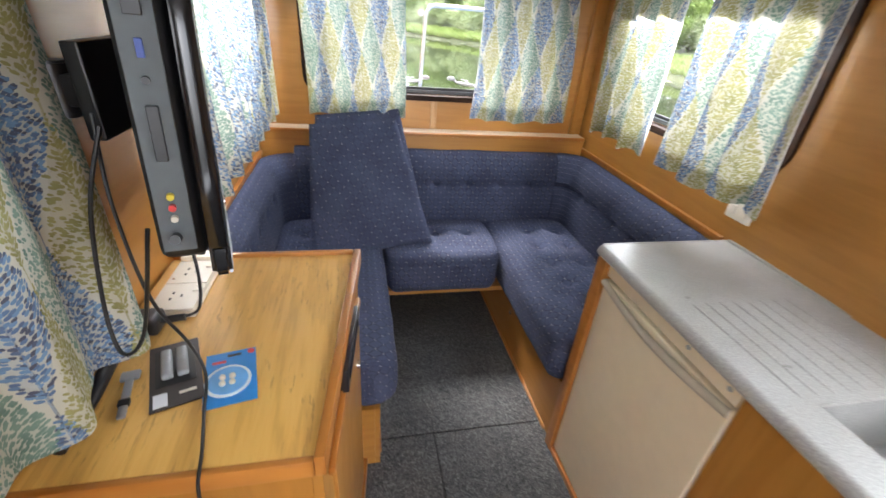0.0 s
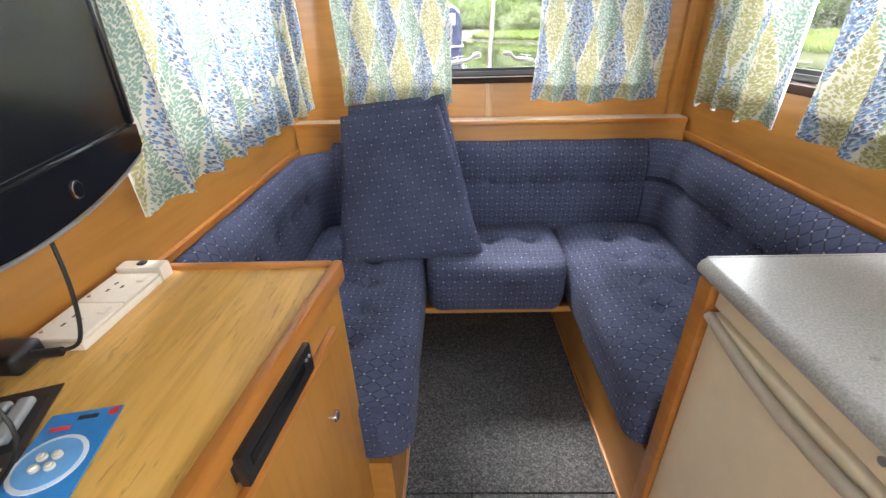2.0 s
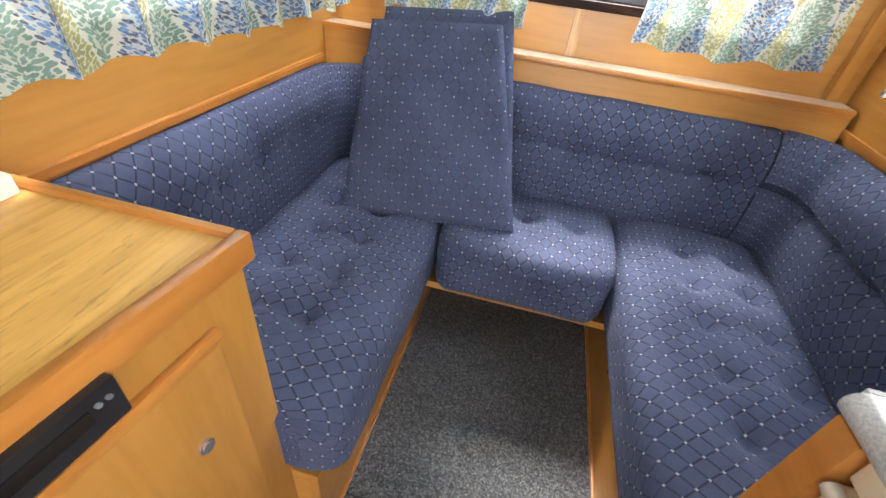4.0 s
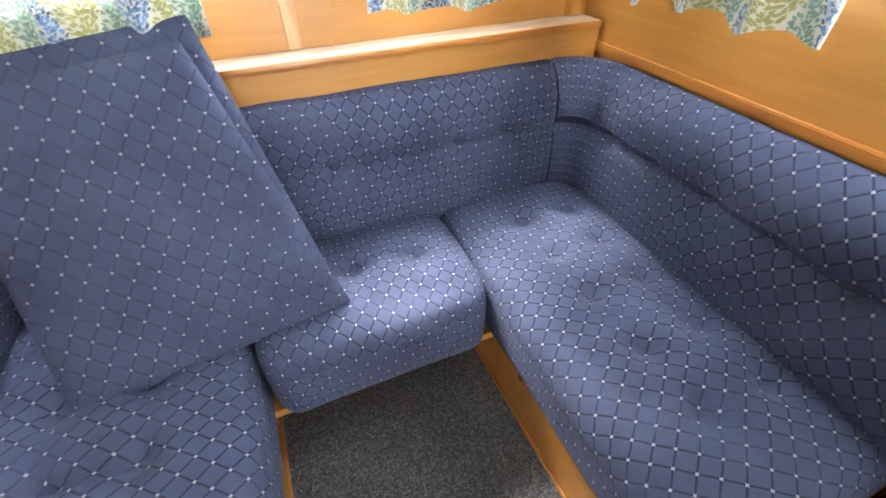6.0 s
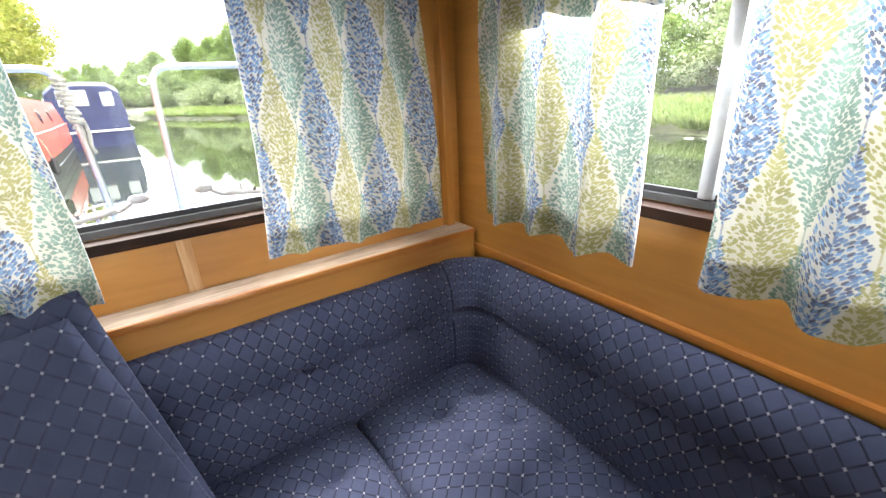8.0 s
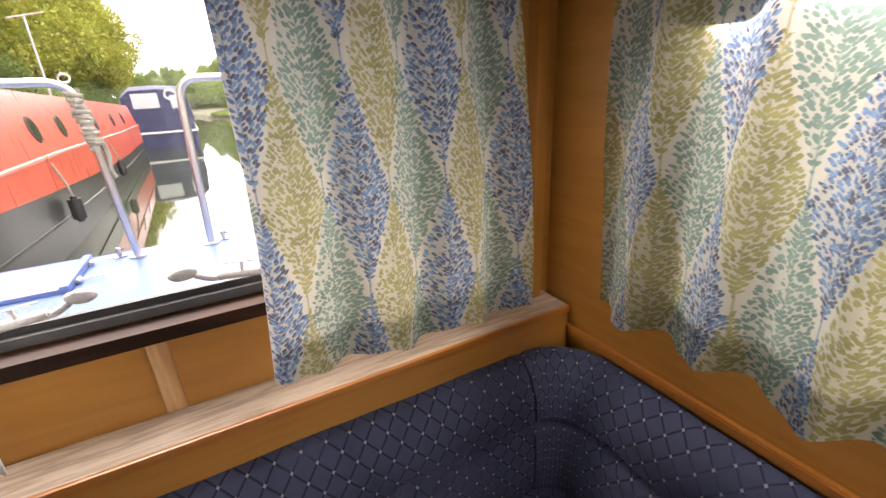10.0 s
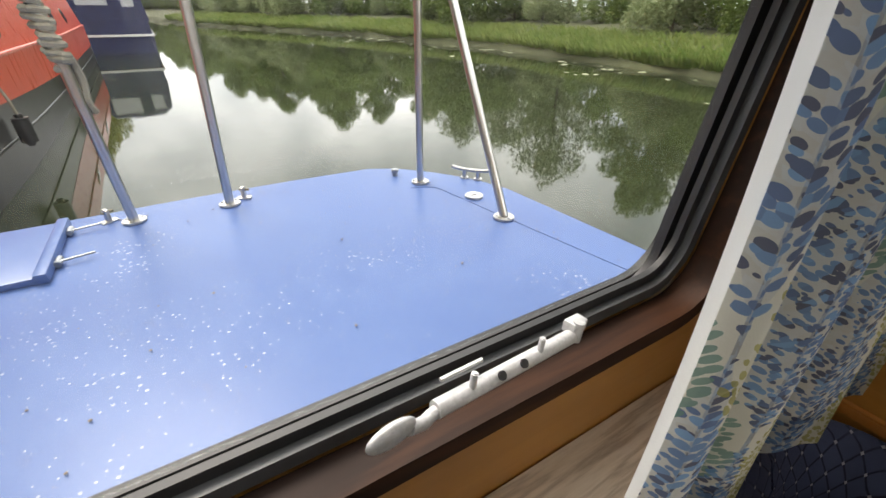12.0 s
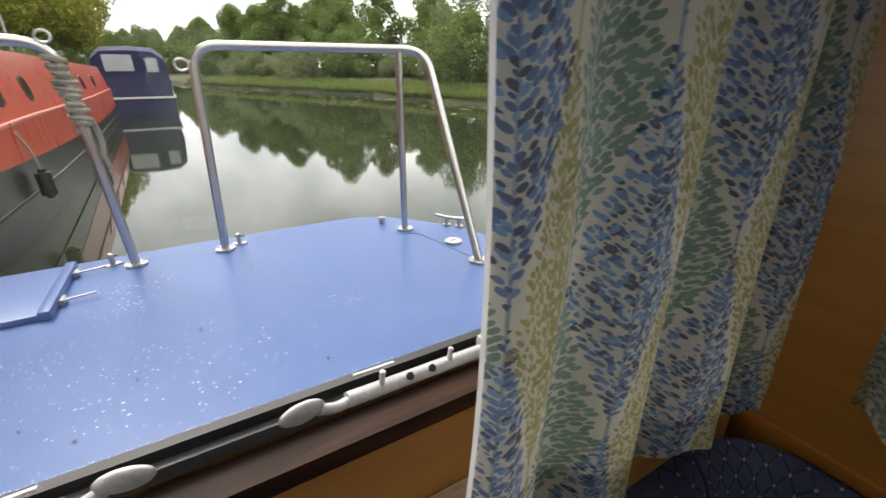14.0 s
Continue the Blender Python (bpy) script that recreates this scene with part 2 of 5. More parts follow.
def curtain_mat():
    """Cream cotton with columns of leafy lozenges in blue, sage and olive, partly see-through to light."""
    k = Nodes("leafy_curtain_cotton")
    u, v, _ = k.xyz(k.coords("UV"))
    cw, ch = 0.100, 0.33
    uc = k.math("DIVIDE", u, cw)

    def layer(shift, phase):
        uu = k.math("ADD", uc, shift)
        col_i = k.math("FLOOR", uu)
        loc = k.math("SUBTRACT", k.math("FRACT", uu), 0.5)
        return loc, k.math("ABSOLUTE", loc), col_i, phase

    def inside(side, vv, edge):
        # lozenge: widest two fifths up, long pointed top
        fv = k.math("FRACT", vv)
        wide = k.math("MINIMUM", k.math("DIVIDE", fv, 0.42), k.math("DIVIDE", k.math("SUBTRACT", 1.0, fv), 0.58))
        return k.math("LESS_THAN", side, k.math("MULTIPLY_ADD", wide, edge, -0.015))

    def leaves(lay, size):
        """Leaves slanting up and out from the stem; one is there or not by where its middle lies."""
        loc, side, _, phase = lay
        s = k.math("MULTIPLY", side, cw)
        p = k.math("SUBTRACT", k.math("MULTIPLY", v, 0.77), k.math("MULTIPLY", s, 0.64))
        q = k.math("ADD", k.math("MULTIPLY", v, 0.64), k.math("MULTIPLY", s, 0.77))
        vor = k.put("ShaderNodeTexVoronoi", Scale=1.0, Randomness=0.7)
        k.link(k.vec(k.math("DIVIDE", p, size * 0.62), k.math("DIVIDE", q, size * 1.2), k.math("MULTIPLY", k.math("SIGN", loc), 7.3)), vor.inputs["Vector"])
        at = k.xyz(vor.outputs["Position"])
        pc, qc = k.math("MULTIPLY", at[0], size * 0.62), k.math("MULTIPLY", at[1], size * 1.2)
        sc = k.math("ABSOLUTE", k.math("SUBTRACT", k.math("MULTIPLY", qc, 0.77), k.math("MULTIPLY", pc, 0.64)))
        vc = k.math("ADD", k.math("MULTIPLY", pc, 0.77), k.math("MULTIPLY", qc, 0.64))
        there = inside(k.math("DIVIDE", sc, cw), k.math("ADD", k.math("DIVIDE", vc, ch), phase), 0.50)
        leaf = k.math("LESS_THAN", vor.outputs["Distance"], 0.53)
        tint_in = inside(side, k.math("ADD", k.math("DIVIDE", v, ch), phase), 0.44)
        stem = k.math("LESS_THAN", side, 0.014)
        mask = k.math("MAXIMUM", k.math("MULTIPLY", k.math("MULTIPLY", leaf, there), 0.86), k.math("MULTIPLY", tint_in, 0.17))
        return k.math("MAXIMUM", mask, k.math("MULTIPLY", stem, 0.5)), vor.outputs["Color"]

    cream = (0.72, 0.70, 0.62)
    tone = k.noise(k.coords("UV"), 30, 3)
    la, lb = layer(0.0, 0.0), layer(0.5, 0.5)
    mask_a, rnd_a = leaves(la, 0.0074)
    mask_b, _ = leaves(lb, 0.0070)
    olive = k.ramp(tone, (0.3, (0.23, 0.22, 0.035)), (0.7, (0.43, 0.40, 0.12)))
    sage = k.ramp(tone, (0.3, (0.075, 0.18, 0.15)), (0.7, (0.20, 0.35, 0.29)))
    blue = k.ramp(k.xyz(rnd_a)[0], (0.12, (0.012, 0.026, 0.10)), (0.34, (0.040, 0.115, 0.31)), (0.95, (0.135, 0.32, 0.60)))
    # columns run blue, olive, sage in turn; every second column is staggered by half a lozenge
    def tint(index, parity):
        j = k.math("MODULO", k.math("ADD", k.math("MULTIPLY_ADD", index, 2.0, parity), 300.0), 3.0)
        first = k.mix(k.math("GREATER_THAN", j, 0.5), blue, olive)
        return k.mix(k.math("GREATER_THAN", j, 1.5), first, sage)

    ca, cb = tint(la[2], 1.0), tint(lb[2], 0.0)
    col = k.mix(0.10, cream, k.mix(0.5, sage, olive))
    for mask, c in ((mask_a, ca), (mask_b, cb)):
        col = k.mix(mask, col, c)
    weave = k.noise(k.coords("UV", (700, 700, 1)), 1.0, 2)
    k.bump(weave, 0.25, 0.0008)
    k.done(col, 0.9, spec=0.1)
    tr = k.put("ShaderNodeBsdfTranslucent")
    k.link(k.mix(0.15, col, (0.44, 0.45, 0.47)), tr.inputs["Color"])
    mx = k.put("ShaderNodeMixShader", Fac=0.36)
    k.link(k.b.outputs[0], mx.inputs[1])
    k.link(tr.outputs[0], mx.inputs[2])
    k.link(mx.outputs[0], k.out.inputs["Surface"])
    return k.mat


CURTAIN = curtain_mat()


def lining_mat():
    k = Nodes("white_curtain_lining")
    weave = k.noise(k.coords("UV", (700, 700, 1)), 1.0, 2)
    col = k.ramp(k.noise(k.coords("UV"), 8, 3), (0.3, (0.72, 0.71, 0.68)), (0.7, (0.80, 0.79, 0.77)))
    k.bump(weave, 0.25, 0.0008)
    k.done(col, 0.9, spec=0.1)
    tr = k.put("ShaderNodeBsdfTranslucent")
    k.link(col, tr.inputs["Color"])
    mx = k.put("ShaderNodeMixShader", Fac=0.55)
    k.link(k.b.outputs[0], mx.inputs[1])
    k.link(tr.outputs[0], mx.inputs[2])
    k.link(mx.outputs[0], k.out.inputs["Surface"])
    return k.mat


LINING = lining_mat()


def glass_mat():
    k = Nodes("window_glass")
    k.n.remove(k.b)
    tr = k.put("ShaderNodeBsdfTransparent")
    tr.inputs["Color"].default_value = (0.94, 0.96, 0.95, 1)
    gl = k.put("ShaderNodeBsdfGlossy", Roughness=0.02)
    lw = k.put("ShaderNodeLayerWeight", Blend=0.5)
    gloss = k.math("MULTIPLY_ADD", k.math("POWER", lw.outputs["Facing"], 5.0), 0.35, 0.006)
    dust = k.put("ShaderNodeBsdfDiffuse")
    dust.inputs["Color"].default_value = (0.7, 0.7, 0.66, 1)
    v = k.coords("Object")
    spots = k.ramp(k.noise(v, 70, 4, 0.7), (0.62, (0, 0, 0)), (0.74, (1, 1, 1)))
    film = k.math("MULTIPLY_ADD", k.noise(v, 4, 3), 0.035, 0.004)
    amount = k.math("MULTIPLY_ADD", spots, 0.11, film)
    m1 = k.put("ShaderNodeMixShader")
    k.link(gloss, m1.inputs[0])
    k.link(tr.outputs[0], m1.inputs[1])
    k.link(gl.outputs[0], m1.inputs[2])
    m2 = k.put("ShaderNodeMixShader")
    k.link(amount, m2.inputs[0])
    k.link(m1.outputs[0], m2.inputs[1])
    k.link(dust.outputs[0], m2.inputs[2])
    k.link(m2.outputs[0], k.out.inputs["Surface"])
    return k.mat


GLASS = glass_mat()


def deck_mat():
    k = Nodes("weathered_blue_deck_paint")
    v = k.coords("Object")
    big, mid = k.noise(v, 2.2, 5), k.noise(v, 16, 5, 0.7)
    col = k.ramp(big, (0.3, (0.062, 0.115, 0.295)), (0.7, (0.088, 0.150, 0.335)))
    col = k.mix(0.15, col, k.ramp(mid, (0.4, (0.060, 0.115, 0.31)), (0.7, (0.13, 0.21, 0.45))))
    vor = k.put("ShaderNodeTexVoronoi", Scale=62.0, Randomness=1.0)
    k.link(v, vor.inputs["Vector"])
    speck = k.math("LESS_THAN", vor.outputs["Distance"], k.math("MULTIPLY_ADD", k.noise(v, 3, 3), 0.55, -0.12))
    col = k.mix(k.math("MULTIPLY", speck, k.math("MULTIPLY", k.noise(v, 40, 2), 0.9)), col, (0.50, 0.53, 0.58))
    k.bump(mid, 0.15, 0.001)
    return k.done(col, k.math("MULTIPLY_ADD", mid, 0.25, 0.22), spec=0.35)


DECK = deck_mat()


def water_mat():
    k = Nodes("still_canal_water")
    v = k.coords("Object", (1, 1, 1))
    h = k.math("ADD", k.noise(v, 0.8, 3), k.math("MULTIPLY", k.noise(v, 6, 3), 0.12))
    k.bump(h, 0.05, 0.03)
    k.b.inputs["IOR"].default_value = 1.33
    return k.done((0.022, 0.028, 0.014), 0.03, spec=0.75)


WATER = water_mat()


def hull_mat(name, a, b, rough=0.3):
    k = Nodes(name)
    v = k.coords("Object")
    col = k.ramp(k.noise(v, 3, 5, 0.65), (0.3, a), (0.7, b))
    streak = k.noise(k.coords("Object", (9, 9, 0.7)), 2.0, 4)
    col = k.mix(0.07, col, k.ramp(streak, (0.35, tuple(c * 0.6 for c in a)), (0.7, b)))
    return k.done(col, k.math("MULTIPLY_ADD", streak, 0.2, rough - 0.1))


RED = hull_mat("red_boat_paint", (0.50, 0.055, 0.03), (0.60, 0.085, 0.05))
RED_BAND = hull_mat("pale_red_band", (0.56, 0.11, 0.075), (0.66, 0.15, 0.11))
BLACKING = hull_mat("black_hull_blacking", (0.006, 0.006, 0.007), (0.026, 0.026, 0.026), 0.35)
NAVY = hull_mat("navy_canvas", (0.012, 0.016, 0.06), (0.03, 0.038, 0.11), 0.8)
RUST = hull_mat("rusty_rubbing_strake", (0.12, 0.10, 0.07), (0.26, 0.22, 0.15), 0.7)


def leaf_mat(name, a, b, c):
    k = Nodes(name)
    geo = k.n.new("ShaderNodeNewGeometry")
    col = k.ramp(geo.outputs["Random Per Island"], (0.0, a), (0.5, b), (1.0, c))
    col = k.mix(0.4, col, k.ramp(k.noise(k.coords("Object"), 0.8, 3), (0.3, a), (0.7, c)))
    k.done(col, 0.6, spec=0.3)
    tr = k.put("ShaderNodeBsdfTranslucent")
    k.link(col, tr.inputs["Color"])
    mx = k.put("ShaderNodeMixShader", Fac=0.3)
    k.link(k.b.outputs[0], mx.inputs[1])
    k.link(tr.outputs[0], mx.inputs[2])
    k.link(mx.outputs[0], k.out.inputs["Surface"])
    return k.mat


LEAF = leaf_mat("green_leaves", (0.085, 0.14, 0.03), (0.15, 0.22, 0.05), (0.25, 0.31, 0.09))
LEAF_Y = leaf_mat("yellow_green_leaves", (0.15, 0.20, 0.022), (0.25, 0.28, 0.035), (0.38, 0.33, 0.06))
LEAF_W = leaf_mat("willow_leaves", (0.15, 0.20, 0.09), (0.24, 0.29, 0.13), (0.34, 0.37, 0.20))
GRASS = leaf_mat("bank_grass", (0.10, 0.17, 0.035), (0.18, 0.26, 0.06), (0.32, 0.34, 0.13))
BARK = plain("bark", (0.09, 0.07, 0.05), 0.9, bump=0.8, scale=20, amount=0.3)
EARTH = plain("bank_earth", (0.07, 0.075, 0.035), 0.95, bump=0.6, scale=8, amount=0.35)


# ---- mesh helpers ----
def part(name, bm, material, parent=None, label="", smooth=False):
    me = bpy.data.meshes.new(name)
    bm.normal_update()
    bm.to_mesh(me)
    bm.free()
    me.materials.append(material)
    if smooth:
        me.polygons.foreach_set("use_smooth", [True] * len(me.polygons))
        me.set_sharp_from_angle(angle=radians(40))
    ob = new(name, me)
    if parent is not None:
        ob.parent = parent
    return tagged(ob, label)


def thing(name, label, category, m=None, group="", kind=""):
    ob = new(name)
    ob.empty_display_size = 0.05
    if m is not None:
        ob.matrix_basis = m
    return tagged(ob, label, category, group, kind)


def box(x0, x1, y0, y1, z0, z1, bevel=0.0, seg=2, bm=None):
    own = bm is None
    b = bmesh.new()
    bmesh.ops.create_cube(b, size=1.0, matrix=Matrix.Translation(((x0 + x1) / 2, (y0 + y1) / 2, (z0 + z1) / 2)) @ Matrix.Diagonal((abs(x1 - x0), abs(y1 - y0), abs(z1 - z0), 1)))
    if bevel:
        bmesh.ops.bevel(b, geom=b.edges[:], offset=bevel, segments=seg, profile=0.6, affect="EDGES")
    if own:
        return b
    return join(bm, b)


def join(bm, other, m=None):
    me = bpy.data.meshes.new("tmp")
    if m is not None:
        other.transform(m)
    other.to_mesh(me)
    other.free()
    bm.from_mesh(me)
    bpy.data.meshes.remove(me)
    return bm


def cyl(r, h, m=None, seg=16, r2=None, bevel=0.0):
    b = bmesh.new()
    bmesh.ops.create_cone(b, cap_ends=True, segments=seg, radius1=r, radius2=r if r2 is None else r2, depth=h)
    if bevel:
        bmesh.ops.bevel(b, geom=[e for e in b.edges if len(e.link_faces) == 2 and e.calc_face_angle(0) > 1.0], offset=bevel, segments=2, affect="EDGES")
    if m is not None:
        b.transform(m)
    return b


def tube(points, r, seg=8, taper=None):
    """A round tube through points (a Catmull-Rom curve)."""
    P = [Vector(p) for p in points]
    line = []
    n = len(P)
    for i in range(n - 1):
        p0, p1, p2, p3 = P[max(i - 1, 0)], P[i], P[i + 1], P[min(i + 2, n - 1)]
        for j in range(8):
            t = j / 8
            line.append(0.5 * ((2 * p1) + (p2 - p0) * t + (2 * p0 - 5 * p1 + 4 * p2 - p3) * t * t + (3 * p1 - p0 - 3 * p2 + p3) * t ** 3))
    line.append(P[-1])
    return pipe(line, r, seg, taper)


def pipe(line, r, seg=8, taper=None):
    b = bmesh.new()
    rings = []
    side = None
    line = [Vector(p) for p in line]
    for i, p in enumerate(line):
        d = (line[min(i + 1, len(line) - 1)] - line[max(i - 1, 0)]).normalized()
        if side is None:
            side = d.cross(Vector((0.31, 0.2, 0.93))).normalized()
        side = (side - d * side.dot(d)).normalized()
        up = d.cross(side)
        rad = r if taper is None else r * (1 + (taper - 1) * i / (len(line) - 1))
        rings.append([b.verts.new(p + side * rad * math.cos(2 * math.pi * k / seg) + up * rad * math.sin(2 * math.pi * k / seg)) for k in range(seg)])
    for a, c in zip(rings, rings[1:]):
        for k in range(seg):
            b.faces.new((a[k], a[(k + 1) % seg], c[(k + 1) % seg], c[k]))
    b.faces.new(rings[0][::-1])
    b.faces.new(rings[-1])
    return b


def bend(points, radius, steps=8):
    """Straight runs through points with rounded corners."""
    P = [Vector(p) for p in points]
    out = [P[0]]
    for a, p, c in zip(P, P[1:], P[2:]):
        u, w = (a - p).normalized(), (c - p).normalized()
        q0, q1 = p + u * radius, p + w * radius
        for i in range(steps + 1):
            t = i / steps
            out.append((1 - t) ** 2 * q0 + 2 * t * (1 - t) * p + t * t * q1)
    out.append(P[-1])
    return out


def rounded_rect(w, h, r, seg=6):
    pts = []
    for cx, cy, a0 in ((w / 2 - r, h / 2 - r, 0), (-w / 2 + r, h / 2 - r, 90), (-w / 2 + r, -h / 2 + r, 180), (w / 2 - r, -h / 2 + r, 270)):
        for i in range(seg + 1):
            a = radians(a0 + 90 * i / seg)
            pts.append((cx + r * math.cos(a), cy + r * math.sin(a)))
    return pts


def frame_ring(w, h, r, width, y0, y1, seg=6, bm=None):
    """A rounded rectangular frame in the xz plane: opening w by h, rim width, from y0 to y1."""
    b = bmesh.new() if bm is None else bm
    inner, outer = rounded_rect(w, h, r, seg), rounded_rect(w + 2 * width, h + 2 * width, r + width, seg)
    loops = [[b.verts.new((x, y, z)) for x, z in pts] for pts, y in ((inner, y0), (outer, y0), (outer, y1), (inner, y1))]
    n = len(inner)
    for i in range(4):
        a, c = loops[i], loops[(i + 1) % 4]
        for k in range(n):
            b.faces.new((a[k], a[(k + 1) % n], c[(k + 1) % n], c[k]))
    bmesh.ops.recalc_face_normals(b, faces=b.faces[:])
    return b


def sheet(pts, y0, y1):
    """A flat plate in the xz plane from an outline, y0 to y1 thick."""
    b = bmesh.new()
    f = b.faces.new([b.verts.new((x, y0, z)) for x, z in pts])
    ex = bmesh.ops.extrude_face_region(b, geom=[f])
    bmesh.ops.translate(b, vec=(0, y1 - y0, 0), verts=[v for v in ex["geom"] if isinstance(v, bmesh.types.BMVert)])
    bmesh.ops.recalc_face_normals(b, faces=b.faces[:])
    return b


def slab(pts, z0, z1):
    b = bmesh.new()
    f = b.faces.new([b.verts.new((x, y, z0)) for x, y in pts])
    ex = bmesh.ops.extrude_face_region(b, geom=[f])
    bmesh.ops.translate(b, vec=(0, 0, z1 - z0), verts=[v for v in ex["geom"] if isinstance(v, bmesh.types.BMVert)])
    bmesh.ops.recalc_face_normals(b, faces=b.faces[:])
    return b


def sweep(path, profile, dents=(), end=0.03, u0=0.0, lump=0.0, shrink=0.22):
    """A padded cushion: a closed profile of (out, up) along a path of (point, outward direction); dents are (place, direction, radius, depth)."""
    b = bmesh.new()
    uv = b.loops.layers.uv.new("UVMap")
    per = [0.0]
    for (a0, b0), (a1, b1) in zip(profile, profile[1:] + profile[:1]):
        per.append(per[-1] + math.hypot(a1 - a0, b1 - b0))
    cx = sum(p[0] for p in profile) / len(profile)
    cz = sum(p[1] for p in profile) / len(profile)
    s, ring_list, s_list = 0.0, [], []
    lens = [0.0]
    for (p, _), (q, _) in zip(path, path[1:]):
        lens.append(lens[-1] + (Vector(q) - Vector(p)).length)
    total = lens[-1]
    for (p, o), s in zip(path, lens):
        e = min(s, total - s)
        k = 1.0 if e >= end else 1.0 - shrink * (1 - math.sqrt(max(0.0, 1 - (1 - e / end) ** 2)))
        p, o = Vector(p), Vector(o).normalized()
        ring = []
        for a, c in profile:
            pos = p + o * (cx + (a - cx) * k) + Vector((0, 0, cz + (c - cz) * k))
            if lump:
                n = noise.noise(pos * 7.0) * lump + noise.noise(pos * 19.0) * lump * 0.3
                pos += (o * (a - cx) + Vector((0, 0, c - cz))).normalized() * n
            for place, way, radius, depth in dents:
                d = (pos - Vector(place)).length
                if d < radius * 2.5:
                    pos += Vector(way) * depth * math.exp(-(d / radius) ** 2 * 1.6)
            ring.append(b.verts.new(pos))
        ring_list.append(ring)
        s_list.append(s + u0 + (1 - k) * 0.2 * (-1 if s < total / 2 else 1))
    n = len(profile)
    for i in range(len(path) - 1):
        for k in range(n):
            f = b.faces.new((ring_list[i][k], ring_list[i + 1][k], ring_list[i + 1][(k + 1) % n], ring_list[i][(k + 1) % n]))
            for lp, (ss, pp) in zip(f.loops, ((s_list[i], per[k]), (s_list[i + 1], per[k]), (s_list[i + 1], per[k + 1]), (s_list[i], per[k + 1]))):
                lp[uv].uv = (ss, pp)
    for ring, s in ((ring_list[0], s_list[0]), (ring_list[-1], s_list[-1])):
        f = b.faces.new(ring)
        for lp, (a, c) in zip(f.loops, profile):
            lp[uv].uv = (a, c)
    bmesh.ops.recalc_face_normals(b, faces=b.faces[:])
    return b


def cushion_profile(w, h, r, nx=14, nz=8, crown=0.0):
    """Rounded box section, corner at (0, 0) to (w, h), crowned on top, evenly divided."""
    raw = []
    def arc(cx, cz, a0):
        for i in range(5):
            a = radians(a0 + 90 * i / 4)
            raw.append((cx + r * math.cos(a), cz + r * math.sin(a)))
    small = min(r, h / 2.2)
    arc(w - small, h - small, 0)
    for i in range(1, nx):
        raw.append((w - small - (w - 2 * small) * i / nx, h + crown * math.sin(math.pi * i / nx)))
    arc(small, h - small, 90)
    for i in range(1, nz):
        raw.append((0 if small == r else 0, h - small - (h - 2 * small) * i / nz))
    arc(small, small, 180)
    for i in range(1, 4):
        raw.append((small + (w - 2 * small) * i / 4, 0))
    arc(w - small, small, 270)
    for i in range(1, nz):
        raw.append((w, small + (h - 2 * small) * i / nz))
    return raw


def straight(p, q, out, n):
    p, q = Vector(p), Vector(q)
    L = (q - p).length
    ts = sorted(set([i / n for i in range(n + 1)] + [d / L for d in (0.001, 0.004, 0.012, 0.022, 0.038)] + [1 - d / L for d in (0.001, 0.004, 0.012, 0.022, 0.038)]))
    return [(p.lerp(q, t), out) for t in ts]


# frame of the forward bulkhead: it stands a little askew across the boat
FWD = pose(0.14, 2.70, 0, 0, 0, -2.1)


def fwd(x, y, z=0.0):
    return FWD @ Vector((x, y, z))


RX = lambda y: 0.945 + 0.037 * (y - 1.6)     # inner face of the starboard lining
LX = -0.652                                  # inner face of the port lining
ROOF = 1.86


def wall_panels(rects, flat, t0, t1):
    """One wall skin over rectangles (a0, a1, z0, z1), with its openings left free; flat maps (a, t, z) into place."""
    b = bmesh.new()
    aa = sorted({a for r in rects for a in r[:2]})
    zz = sorted({z for r in rects for z in r[2:]})
    full = {(i, j) for i in range(len(aa) - 1) for j in range(len(zz) - 1)
            if any(r[0] < (aa[i] + aa[i + 1]) / 2 < r[1] and r[2] < (zz[j] + zz[j + 1]) / 2 < r[3] for r in rects)}
    made = {}

    def at(i, j, t):
        if (i, j, t) not in made:
            made[i, j, t] = b.verts.new(flat(aa[i], t, zz[j]))
        return made[i, j, t]

    for i, j in full:
        for t in (t0, t1):
            b.faces.new((at(i, j, t), at(i + 1, j, t), at(i + 1, j + 1, t), at(i, j + 1, t)))
        for di, dj, p, q in ((-1, 0, (0, 0), (0, 1)), (1, 0, (1, 0), (1, 1)), (0, -1, (0, 0), (1, 0)), (0, 1, (0, 1), (1, 1))):
            if (i + di, j + dj) not in full:
                b.faces.new((at(i + p[0], j + p[1], t0), at(i + q[0], j + q[1], t0), at(i + q[0], j + q[1], t1), at(i + p[0], j + p[1], t1)))
    bmesh.ops.recalc_face_normals(b, faces=b.faces[:])
    return b


def holed(a0, a1, z0, z1, holes):
    """Rectangles of a wall with window openings (each hole h0, h1, lo, hi; holes in order along a)."""
    out, at = [], a0
    for h0, h1, lo, hi in holes:
        out += [(at, h0, z0, z1), (h0, h1, z0, lo), (h0, h1, hi, z1)]
        at = h1
    return out + [(at, a1, z0, z1)]


# ---- structure: floor, walls, roof ----
FW = (-0.56, 0.58, 1.105, 1.64)        # forward window, in the bulkhead's own frame
SW = (1.53, 2.38, 1.13, 1.64)         # starboard window, along y
PW1, PW2 = (0.15, 1.10, 1.13, 1.64), (1.72, 2.52, 1.13, 1.64)

